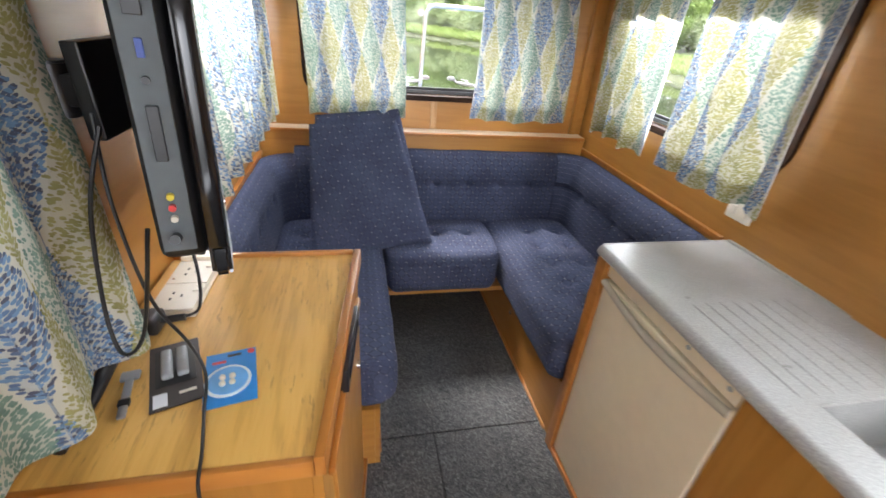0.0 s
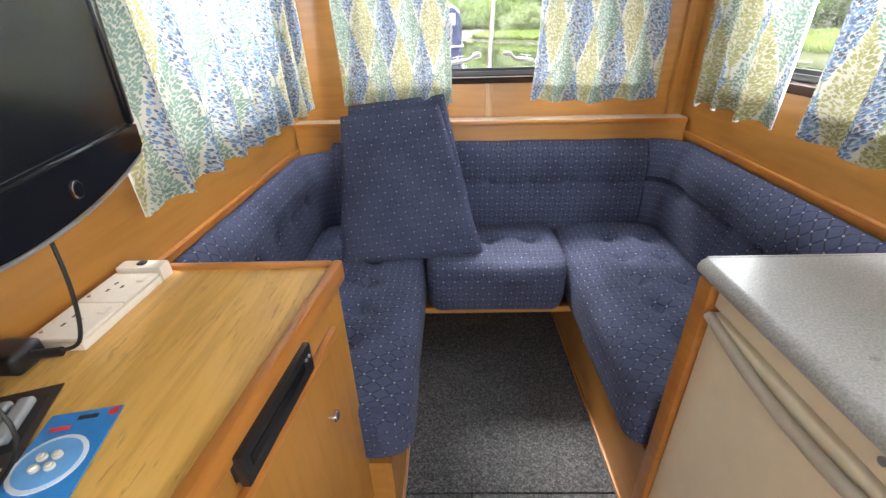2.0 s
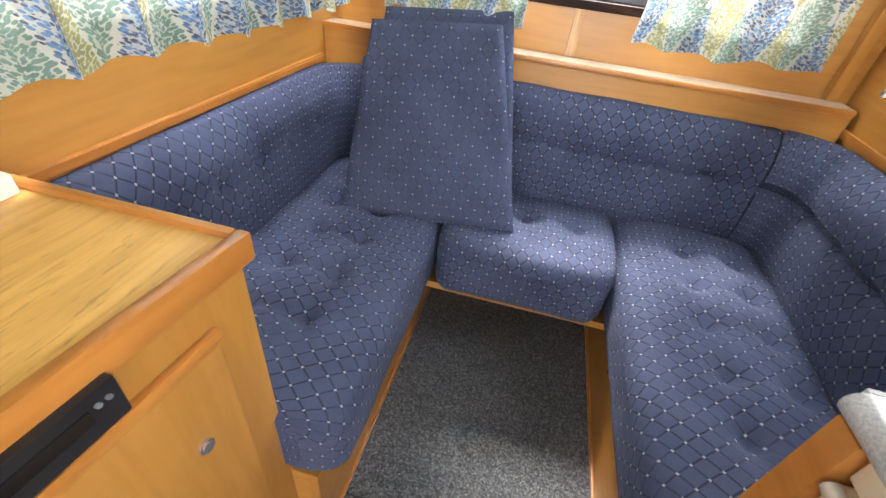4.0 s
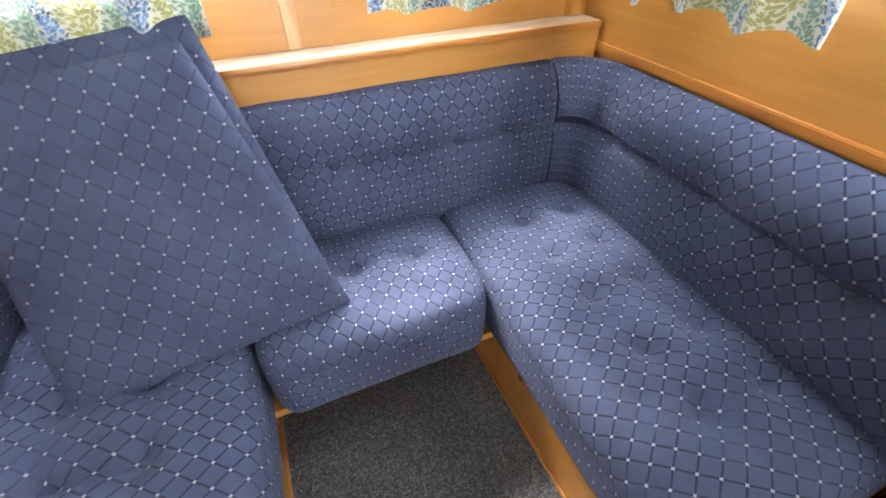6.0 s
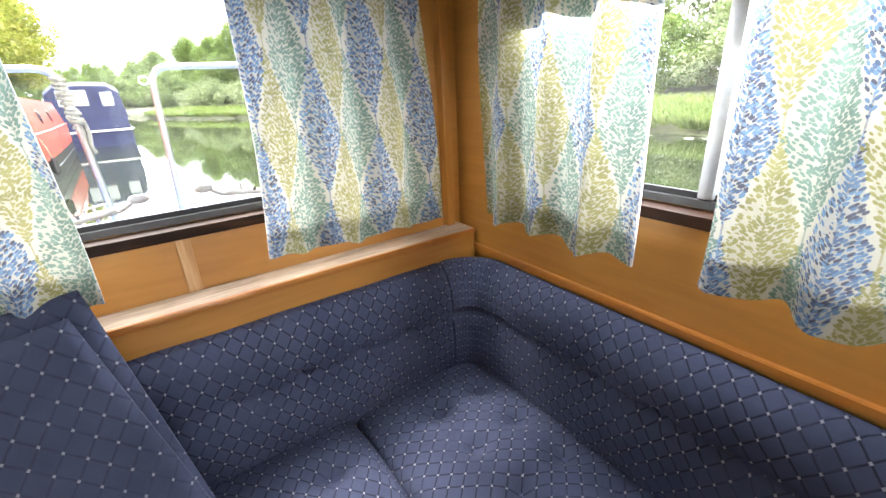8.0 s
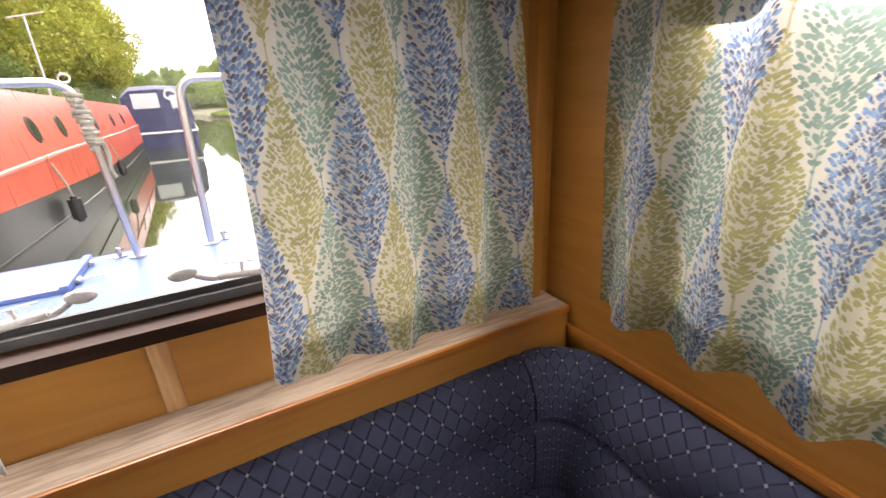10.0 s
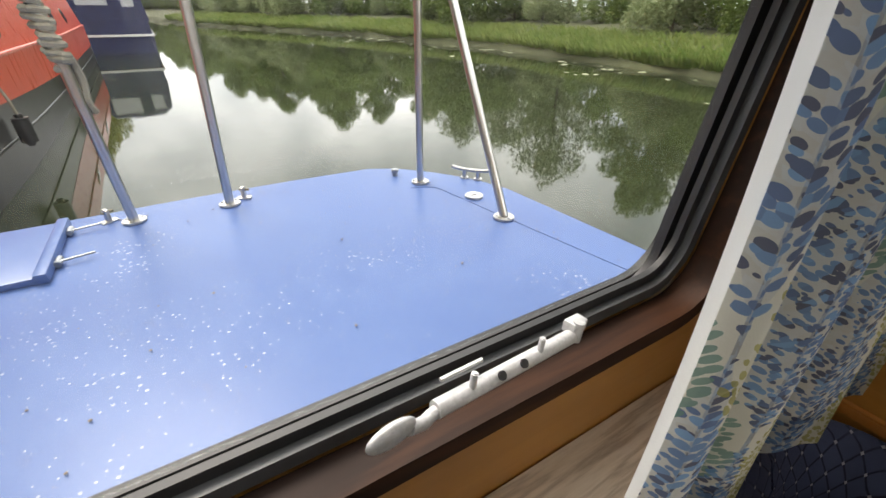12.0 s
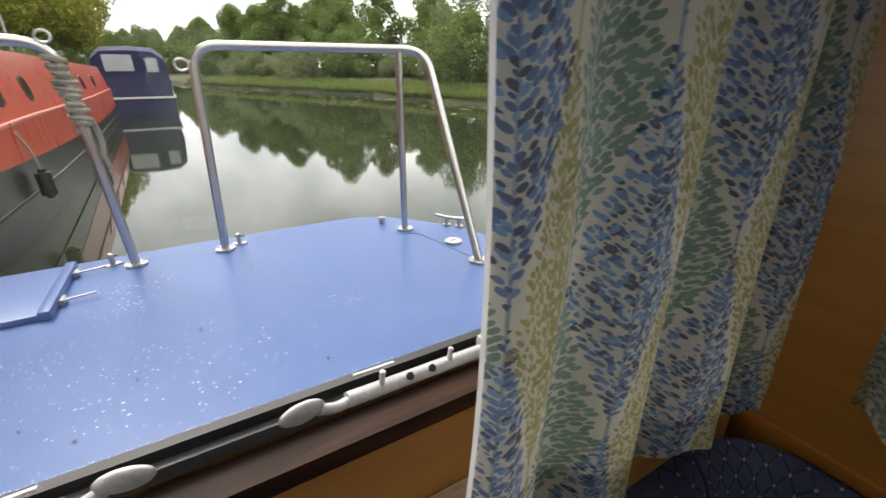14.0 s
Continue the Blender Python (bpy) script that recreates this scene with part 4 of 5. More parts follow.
# loose wedge cushions propped against the bow shelf
def wedge_cushion(label, corners, thick):
    """A flat trapezium cushion from its four front corners (bl, br, tr, tl)."""
    bl, br, tr, tl = [Vector(c) for c in corners]
    n = ((br - bl).cross(tl - bl)).normalized()
    c = thing("loose_cushion", label, "cushion", group="loose cushions on the seat")
    b = bmesh.new()
    uv = b.loops.layers.uv.new("UVMap")
    N = 22
    def at(s, t, k):
        # rounded rim: thinner towards the edges
        e = min(min(s, 1 - s) * 0.50, min(t, 1 - t) * 0.52)
        rim = min(1.0, e / 0.022)
        th = thick / 2 * (0.55 + 0.45 * math.sin(math.pi / 2 * rim)) + 0.004 * math.sin(math.pi * s) * math.sin(math.pi * t)
        p = bl.lerp(br, s).lerp(tl.lerp(tr, s), t)
        return p - n * (thick / 2) + n * th * k
    grids = {}
    params = [0, 0.012, 0.03, 0.05] + [0.05 + 0.9 * i / N for i in range(1, N)] + [0.95, 0.97, 0.988, 1]
    M = len(params)
    for k in (1, -1):
        for i, s in enumerate(params):
            for j, t in enumerate(params):
                grids[k, i, j] = b.verts.new(at(s, t, k))
    W, H = (br - bl).length, (tl - bl).length
    def quad(q, uvs):
        f = b.faces.new(q)
        for lp, x in zip(f.loops, uvs):
            lp[uv].uv = x
    for k in (1, -1):
        for i in range(M - 1):
            for j in range(M - 1):
                ids = [(i, j), (i + 1, j), (i + 1, j + 1), (i, j + 1)]
                quad([grids[k, a, d] for a, d in ids], [((params[a] - 0.5) * W * (1 - 0.33 * params[d]), params[d] * H) for a, d in ids])
    for i in range(M - 1):
        for j, base in ((0, 0), (M - 1, H)):
            quad([grids[1, i, j], grids[1, i + 1, j], grids[-1, i + 1, j], grids[-1, i, j]], [(params[i] * W, base), (params[i + 1] * W, base), (params[i + 1] * W, base + thick), (params[i] * W, base + thick)])
            quad([grids[1, j, i], grids[1, j, i + 1], grids[-1, j, i + 1], grids[-1, j, i]], [(base, params[i] * H), (base, params[i + 1] * H), (base + thick, params[i + 1] * H), (base + thick, params[i] * H)])
    bmesh.ops.recalc_face_normals(b, faces=b.faces[:])
    part("cover", b, DOTTED, c, smooth=True)
    return c


front = [(-0.415, 2.250, 0.492), (0.133, 2.305, 0.520), (-0.030, 2.546, 1.040), (-0.404, 2.493, 1.012)]
wedge_cushion("navy dotted wedge-shaped cushion standing on the seat", front, 0.060)
back_off = Vector((0.012, 0.052, 0.030))
wedge_cushion("second navy dotted wedge cushion leaning behind the first", [Vector(p) + back_off + Vector((d, 0, 0)) for p, d in zip(front, (-0.015, -0.03, 0.008, 0.012))], 0.060)


# ---- desk with television ----
DZ = 0.888
desk = thing("desk_cabinet", "varnished wooden desk cabinet with scuffed top and lipped edges", "cabinet")
part("desktop", box(LX + 0.002, -0.222, 1.010, 1.580, DZ - 0.018, DZ, 0.001), OAK, desk, "pale grained top, scratched along the front")
part("edge_side", box(-0.2225, -0.203, 0.998, 1.594, DZ - 0.034, DZ + 0.010, 0.005), TRIM, desk, "raised rounded edging", True)
part("edge_far", box(LX + 0.002, -0.2228, 1.580, 1.594, DZ - 0.034, DZ + 0.010, 0.005), TRIM_X, desk, "raised rounded edging", True)
part("edge_near", box(LX + 0.002, -0.2228, 0.998, 1.010, DZ - 0.034, DZ + 0.002, 0.004), TRIM_X, desk, "rounded edging", True)
part("side_panel_near", box(LX + 0.002, -0.232, 1.012, 1.030, 0.006, DZ - 0.019, 0.001), PLY_Z, desk)
part("side_panel_far", box(LX + 0.002, -0.232, 1.560, 1.578, 0.006, DZ - 0.019, 0.001), PLY_Z, desk)
fr = bmesh.new()
for rect in ((1.012, 1.078, 0.006, DZ - 0.019), (1.512, 1.578, 0.006, DZ - 0.019), (1.078, 1.512, 0.864, DZ - 0.019), (1.078, 1.190, 0.778, 0.864), (1.386, 1.512, 0.778, 0.864), (1.190, 1.386, 0.778, 0.812), (1.078, 1.512, 0.006, 0.060)):
    box(-0.2318, -0.214, rect[0], rect[1], rect[2], rect[3], bm=fr)
part("face_frame", fr, PLY_Z, desk)
part("moulding", box(-0.214, -0.200, 1.045, 1.512, 0.778, 0.800, 0.005), TRIM, desk, "rounded moulding above the door", True)
door = part("door", box(-0.219, -0.206, 1.080, 1.510, 0.064, 0.774, 0.003), PLY_Z, desk, "plain plywood cupboard door")
part("door_lock", cyl(0.012, 0.010, pose(-0.203, 1.440, 0.635, 0, 90, 0), 18, bevel=0.003), CHROME, door, "round chrome push lock", True)
part("hinge", box(-0.2065, -0.2045, 1.082, 1.090, 0.56, 0.62), GREY_METAL, door)
part("hinge", box(-0.2065, -0.2045, 1.082, 1.090, 0.16, 0.22), GREY_METAL, door)
part("base_strip", box(-0.214, -0.198, 1.012, 1.578, 0.006, 0.040, 0.004), TRIM, desk, "rounded floor strip", True)

player = thing("disc_player", "slim black disc player set into the desk front", "disc player", pose(-0.2, 1.288, 0.838))
part("body", box(-0.16, -0.004, -0.097, 0.097, -0.0250, 0.0250, 0.003), BLACK, player)
part("front_bezel", box(-0.006, 0.008, -0.1005, 0.1005, -0.0275, 0.0275, 0.003), BLACK, player, smooth=True)
part("tray_slot", box(0.0065, 0.0095, -0.086, 0.070, -0.006, 0.012, 0.001), GLOSS_BLACK, player, "glossy recessed tray flap")
for yy in (0.078, 0.088):
    part("key", cyl(0.003, 0.004, pose(0.009, yy, 0.010, 0, 90, 0), 10), GREY_METAL, player)

# the desk front runs a little askew to the side of the boat
for ob in [*desk.children_recursive, *player.children_recursive]:
    off = player.matrix_basis.translation if ob in player.children_recursive else Vector()
    for v in ob.data.vertices:
        q = v.co + off
        v.co.x += (q.y - 1.594) * 0.10 * max(0.0, (q.x - LX) / (-0.203 - LX))

low_unit = thing("low_cabinet", "lower honey plywood cabinet beside the desk", "cabinet")
part("top", box(LX + 0.002, -0.275, 0.20, 0.994, 0.745, 0.765, 0.003), OAK, low_unit)
part("body", box(LX + 0.002, -0.290, 0.205, 0.992, 0.006, 0.7445, 0.001), PLY_Z, low_unit)

# sockets laid along the wall edge of the desk
sock = thing("socket_strip", "cream double mains sockets on a surface box on the desk", "sockets", pose(-0.574, 1.462, DZ))
part("back_box", box(-0.043, 0.043, -0.115, 0.075, 0.0, 0.016, 0.004), WHITE_PLASTIC, sock, smooth=True)
for k in (-0.068, 0.026):
    plate = part("face_plate", box(-0.041, 0.041, k - 0.045, k + 0.047, 0.016, 0.022, 0.003), WHITE_PLASTIC, sock, smooth=True)
    for sx in (-0.006,):
        for dx, dy in ((0.012, 0.0), (-0.006, 0.011), (-0.006, -0.011)):
            part("pin_slot", box(sx + dx - 0.002, sx + dx + 0.002, k + dy - 0.004, k + dy + 0.004, 0.0215, 0.0225), BLACK, plate)
    part("rocker", box(0.022, 0.034, k + 0.014, k + 0.032, 0.0215, 0.026, 0.0015), WHITE_PLASTIC, plate)
    part("screw", cyl(0.003, 0.001, pose(-0.03, k - 0.03, 0.0224), 10), CHROME, plate)
part("switch_box", box(-0.043, 0.043, 0.078, 0.108, 0.0, 0.030, 0.004), WHITE_PLASTIC, sock, "raised blank end box", True)
part("switch_rocker", box(-0.006, 0.008, 0.086, 0.100, 0.0295, 0.034, 0.002), BLACK, sock)

wall_sock = thing("wall_socket", "white double switch plate on the plywood side lining", "socket", pose(RX(1.585) - 0.0005, 1.585, 0.995))
part("plate", box(-0.010, 0, -0.045, 0.045, -0.030, 0.030, 0.003), WHITE_PLASTIC, wall_sock, smooth=True)
for yy in (-0.02, 0.02):
    part("rocker", box(-0.014, -0.009, yy - 0.010, yy + 0.010, -0.014, 0.014, 0.002), WHITE_PLASTIC, wall_sock)

# television on a wall arm
tv_a = math.degrees(math.atan2(0.472, -0.14)) - 90
tv = thing("television", "flat black television on a swivel wall bracket, ports showing", "television", pose(-0.452, 1.348, 1.122, 0, 0, tv_a) @ pose(0, 0, 0, 0, 2.5, 0))
TW, TH2 = 0.246, 0.37
cab_tv = box(-0.066, -0.012, -TW + 0.02, TW - 0.02, 0.03, TH2 - 0.02, 0.016, 3)
part("rear_shell", cab_tv, BLACK, tv, smooth=True)
bz = bmesh.new()
chin = [(-TW, 0.055), (-TW, 0.012)] + [(-TW + 2 * TW * i / 24, -0.022 * math.sin(math.pi * i / 24) ** 0.8 + 0.004) for i in range(1, 24)] + [(TW, 0.012), (TW, 0.055)]
cb = sheet(chin, -0.012, 0.012)
cb.transform(pose(0, 0, 0, 0, 0, 90))
cb.transform(Matrix.Diagonal((-1, 1, 1, 1)))
bmesh.ops.recalc_face_normals(cb, faces=cb.faces[:])
bmesh.ops.bevel(cb, geom=[e for e in cb.edges if len(e.link_faces) == 2 and e.calc_face_angle(0) > 1.0], offset=0.006, segments=3, affect="EDGES")
join(bz, cb)
join(bz, box(-0.012, 0.010, -TW, TW, TH2 - 0.02, TH2, 0.006, 3))
join(bz, box(-0.012, 0.010, -TW, -TW + 0.02, 0.05, TH2 - 0.015, 0.004))
join(bz, box(-0.012, 0.010, TW - 0.02, TW, 0.05, TH2 - 0.015, 0.004))
part("bezel", bz, GLOSS_BLACK, tv, "glossy black bezel", True)
part("screen", box(-0.011, 0.005, -TW + 0.019, TW - 0.019, 0.054, TH2 - 0.018), SCREEN, tv, "dark matt screen")
part("silver_lip", tube([(0.010, -TW + 0.02, 0.004), (0.0125, -TW * 0.5, -0.011), (0.0125, 0, -0.017), (0.0125, TW * 0.5, -0.011), (0.010, TW - 0.02, 0.004)], 0.0025, 8), GREY_METAL, tv, "thin silver lip", True)
ring = part("power_ring", cyl(0.012, 0.004, pose(0.0125, 0.006, 0.014, 0, 90, 0), 20, bevel=0.001), CHROME, tv, "chrome ring button", True)
part("power_button", cyl(0.009, 0.005, pose(0.0127, 0.006, 0.014, 0, 90, 0), 18), GLOSS_BLACK, ring)
for k in (-0.20, -0.185, -0.17):
    part("badge_bar", box(0.0118, 0.0126, k, k + 0.010, 0.024, 0.034), GREY_METAL, tv)
pp = part("port_panel", box(-0.060, -0.024, -TW + 0.0165, -TW + 0.0205, 0.045, TH2 - 0.045, 0.001), PORTS, tv, "grey side panel of sockets")
for zz, w, h, mat in ((0.315, 0.016, 0.022, BLACK), (0.275, 0.007, 0.018, VGA_BLUE), (0.19, 0.012, 0.060, BLACK), (0.34, 0.014, 0.010, BLACK)):
    part("port", box(-0.042 - w / 2, -0.042 + w / 2, -TW + 0.0125, -TW + 0.018, zz - h / 2, zz + h / 2, 0.001), mat, pp)
for zz, mat in ((0.118, YELLOW_P), (0.104, RED_PRINT), (0.090, WHITE_PLASTIC), (0.245, BLACK)):
    part("jack", cyl(0.004, 0.008, pose(-0.042, -TW + 0.014, zz, 90, 0, 0), 12), mat, pp, smooth=True)
part("plug_in_port", cyl(0.006, 0.03, pose(-0.044, -TW + 0.004, 0.068, 70, 0, 0), 12), BLACK, pp, smooth=True)

# trim wood toned down: the shade behind the television is in its colour
BOARD = wood("matt_shaded_orange_board", (0.24, 0.085, 0.015), (0.33, 0.13, 0.024), (0.40, 0.165, 0.036), "z", 0.75, 1.0, 0.0)
bracket = thing("wall_bracket", "black swivelling television bracket on an upright board", "bracket")
part("wall_board", box(LX, LX + 0.016, 1.20, 1.34, 0.905, 1.80, 0.003), BOARD, bracket, "upright orange wooden board")
part("wall_plate", box(LX + 0.016, LX + 0.030, 1.235, 1.305, 1.20, 1.46, 0.003), BLACK, bracket)
part("arm", box(LX + 0.03, -0.535, 1.255, 1.285, 1.31, 1.35, 0.004), BLACK, bracket)
part("knuckle", cyl(0.020, 0.07, pose(-0.585, 1.27, 1.33), 16, bevel=0.003), BLACK, bracket, smooth=True)
part("tilt_plate", box(-0.552, -0.532, 1.24, 1.36, 1.27, 1.39, 0.003), BLACK, bracket)
part("bolt", cyl(0.007, 0.02, pose(-0.60, 1.235, 1.205, 90, 0, 0), 10), CHROME, bracket, smooth=True)

# leads from the television
for pts, r in (([(-0.515, 1.20, 1.30), (-0.545, 1.18, 1.20), (-0.555, 1.15, 1.06), (-0.535, 1.12, 1.005), (-0.50, 1.12, 1.04), (-0.455, 1.115, 1.20)], 0.0028),
               ([(-0.53, 1.22, 1.31), (-0.525, 1.19, 1.20), (-0.505, 1.17, 1.06), (-0.482, 1.19, 0.955), (-0.462, 1.17, 0.906), (-0.447, 1.10, 0.8945), (-0.43, 1.03, 0.896), (-0.424, 0.985, 0.885), (-0.422, 0.972, 0.82), (-0.42, 0.962, 0.769)], 0.0026)):
    lead = thing("television_lead", "thin black cable hanging from the television", "cable", group="television leads")
    part("cable", tube(pts, r, 8), BLACK, lead, smooth=True)
adaptor = thing("mains_plug", "black mains plug adaptor lying beside the desk sockets", "plug")
part("body", box(-0.634, -0.578, 1.292, 1.342, DZ + 0.001, DZ + 0.036, 0.010, 3), BLACK, adaptor, smooth=True)
part("strain_relief", tube([(-0.580, 1.318, DZ + 0.020), (-0.557, 1.322, DZ + 0.020), (-0.540, 1.325, DZ + 0.020)], 0.007, 10), BLACK, adaptor, smooth=True)
part("cable", tube([(-0.545, 1.325, DZ + 0.020), (-0.515, 1.335, DZ + 0.035), (-0.510, 1.355, DZ + 0.12), (-0.53, 1.38, DZ + 0.24), (-0.50, 1.35, DZ + 0.30)], 0.003, 8), BLACK, adaptor, smooth=True)

# small things on the desk
pack = thing("blister_pack", "dark blister pack with clear plastic bubbles lying on the desk", "packet", pose(-0.518, 1.196, DZ + 0.001, 0, 0, 20) @ Matrix.Diagonal((0.82, 0.95, 1, 1)))
part("backing_card", box(-0.046, 0.046, -0.082, 0.082, 0, 0.002), BROWN_CARD, pack)
part("card_window", box(-0.036, 0.036, -0.03, 0.066, 0.002, 0.0028), BLACK, pack)
bubble = plain("clear_blister", (0.25, 0.26, 0.27), 0.08)
for bx in (-0.014, 0.014):
    part("bubble", box(bx - 0.011, bx + 0.011, -0.018, 0.056, 0.002, 0.014, 0.006, 3), bubble, pack, "shiny plastic bubble", True)
part("white_label", box(-0.040, -0.016, -0.076, -0.046, 0.002, 0.0026), WHITE_PAPER, pack)
part("printed_bar", box(0.004, 0.034, -0.058, -0.052, 0.002, 0.0026), WHITE_PLASTIC, pack)
card = thing("hang_card", "bright blue hang card with a pale disc, lying on the desk", "packet", pose(-0.427, 1.176, DZ + 0.001, 0, 0, 12))
part("backing_card", box(-0.040, 0.040, -0.062, 0.062, 0, 0.0016), BLUE_CARD, card)
disc = part("pale_disc", cyl(0.036, 0.0012, pose(-0.004, -0.010, 0.0022), 28), WHITE_PAPER, card, "pale round panel")
part("blue_centre", cyl(0.031, 0.0012, pose(-0.004, -0.010, 0.0030), 28), plain("light_blue_print", (0.16, 0.42, 0.78), 0.3), disc)
for dx, dy in ((-0.012, -0.004), (0.003, -0.004), (-0.012, -0.018), (0.003, -0.018)):
    part("hook_piece", cyl(0.005, 0.008, pose(dx, dy, 0.006), 10, bevel=0.002), WHITE_PLASTIC, card, smooth=True)
part("red_mark", cyl(0.006, 0.001, pose(0.032, 0.054, 0.002), 14), RED_PRINT, card)
part("red_bar", box(-0.03, -0.008, 0.035, 0.041, 0.0016, 0.0022), RED_PRINT, card)
part("dark_slot", box(-0.006, 0.016, 0.048, 0.054, 0.0016, 0.0022), BROWN_CARD, card)
span = thing("small_spanner", "small grey metal spanner on the desk", "tool", pose(-0.574, 1.150, DZ + 0.001, 0, 0, 14))
part("shank", box(-0.006, 0.006, -0.045, 0.040, 0, 0.005, 0.002), GREY_METAL, span, smooth=True)
part("jaw", box(-0.014, 0.014, 0.034, 0.056, 0, 0.006, 0.004), GREY_METAL, span, smooth=True)
part("grip_band", box(-0.008, 0.008, -0.022, -0.008, -0.0005, 0.0065, 0.002), BLACK, span)
strap = thing("strap_bar", "black folded webbing bar with chrome ends on the desk", "strap", pose(0, 0, DZ))
part("webbing", tube([(-0.615, 1.055, 0.012), (-0.612, 1.13, 0.016), (-0.618, 1.20, 0.018), (-0.624, 1.262, 0.02)], 0.0115, 10), BLACK, strap, smooth=True)
for k in range(3):
    part("chrome_ring", cyl(0.009, 0.006, pose(-0.622 + 0.006 * k, 1.272 + 0.012 * k, 0.022, 90, 0, 20), 14, bevel=0.002), CHROME, strap, smooth=True)

# ---- galley ----
CZ = 0.896
cx0 = 0.498
galley = thing("galley_cabinet", "honey plywood galley unit around the fridge", "cabinet")
part("end_panel", box(0.500, 0.944, 1.540, 1.572, 0.006, CZ - 0.034, 0.002), PLY_Z, galley)
part("post", box(0.494, 0.522, 1.535, 1.577, 0.006, CZ - 0.036, 0.004), TRIM, galley, "rounded upright post", True)
part("front_panel", box(0.510, 0.528, 0.20, 1.045, 0.006, CZ - 0.036, 0.002), PLY_Z, galley)
part("divider", box(0.5285, 0.93, 1.026, 1.0445, 0.006, CZ - 0.036, 0.001), PLY_Z, galley)
part("plinth_strip", box(0.497, 0.5095, 0.20, 1.534, 0.006, 0.030, 0.003), TRIM, galley, "rounded floor strip", True)
fridge = thing("fridge", "small cream fridge built in under the worktop", "fridge")
part("body", box(0.545, 0.92, 1.050, 1.530, 0.020, CZ - 0.050, 0.004), FRIDGE, fridge)
fd = part("door", box(0.506, 0.543, 1.049, 1.532, 0.034, CZ - 0.090, 0.006, 3), FRIDGE, fridge, "flat cream door", True)
grip_pts = [(0.504 - 0.016 * math.sin(math.pi * i / 16), 1.052 + 0.477 * i / 16, CZ - 0.098 - 0.012 * math.sin(math.pi * i / 16)) for i in range(17)]
part("grip", pipe(grip_pts, 0.011, 10), FRIDGE_GREY, fd, "curved grey grip along the top edge", True)
part("fascia", box(0.508, 0.543, 1.049, 1.532, CZ - 0.078, CZ - 0.038, 0.003), FRIDGE, fridge, "narrow cream fascia strip", True)
for yy in (1.195, 1.075):
    part("screw", cyl(0.006, 0.004, pose(0.507, yy, CZ - 0.052, 0, 90, 0), 12), GREY_METAL, fridge)

worktop = thing("worktop", "mottled grey laminate worktop with ridged drainer and sink", "worktop")
SX0, SX1, SY0, SY1 = 0.580, 0.86, 0.45, 0.983
for x0, x1, y0, y1 in ((cx0 + 0.004, 0.930, SY1, 1.578), (cx0 + 0.004, SX0, SY0, SY1), (SX1, 0.930, SY0, SY1), (cx0 + 0.004, 0.930, 0.18, SY0)):
    part("slab", box(x0, x1, y0, y1, CZ - 0.034, CZ), COUNTER, worktop)
part("rolled_edge", pipe([(cx0 + 0.004, 0.18, CZ - 0.017), (cx0 + 0.004, 1.578, CZ - 0.017)], 0.0175, 14), COUNTER, worktop, "rounded front edge", True)
part("end_edge", box(cx0 + 0.004, 0.940, 1.5785, 1.586, CZ - 0.034, CZ + 0.001, 0.003), COUNTER, worktop, smooth=True)
part("upstand", box(0.930, 0.944, 0.18, 1.578, CZ - 0.034, CZ + 0.006, 0.003), COUNTER, worktop, "low raised back edge", True)
for i in range(8):
    x = 0.565 + 0.038 * i
    part("drainer_ridge", pipe([(x, 1.00, CZ - 0.002), (x, 1.03, CZ - 0.0008), (x, 1.25, CZ - 0.0008), (x, 1.28, CZ - 0.002)], 0.0036, 6), COUNTER, worktop, smooth=True)
bas = bmesh.new()
box(SX0, SX0 + 0.006, SY0, SY1, CZ - 0.15, CZ - 0.001, bm=bas)
box(SX1 - 0.006, SX1, SY0, SY1, CZ - 0.15, CZ - 0.001, bm=bas)
box(SX0, SX1, SY0, SY0 + 0.006, CZ - 0.15, CZ - 0.001, bm=bas)
box(SX0, SX1, SY1 - 0.006, SY1, CZ - 0.15, CZ - 0.001, bm=bas)
box(SX0, SX1, SY0, SY1, CZ - 0.156, CZ - 0.15, bm=bas)
part("sink_bowl", bas, COUNTER, worktop, "grey moulded sink bowl")


# ---- foredeck ----
DK = 0.878
deck = thing("foredeck", "weathered blue painted steel foredeck with pale specks", "deck", FWD)
outline = [(-1.02, 0.11), (1.02, 0.11), (1.01, 0.30), (0.985, 0.55), (0.95, 0.90), (0.90, 1.04), (0.80, 1.18), (0.70, 1.28), (0.60, 1.335), (0.30, 1.352), (-0.02, 1.355),
           (-0.35, 1.345), (-0.66, 1.32), (-0.80, 1.22), (-0.92, 1.06), (-0.985, 0.80), (-1.01, 0.40)]
part("deck_plate", slab(outline, DK - 0.03, DK), DECK, deck)
part("hull_side", slab([(x * 0.985, 0.11 + (y - 0.11) * 0.97) for x, y in outline], 0.02, DK - 0.031), DECK, deck)

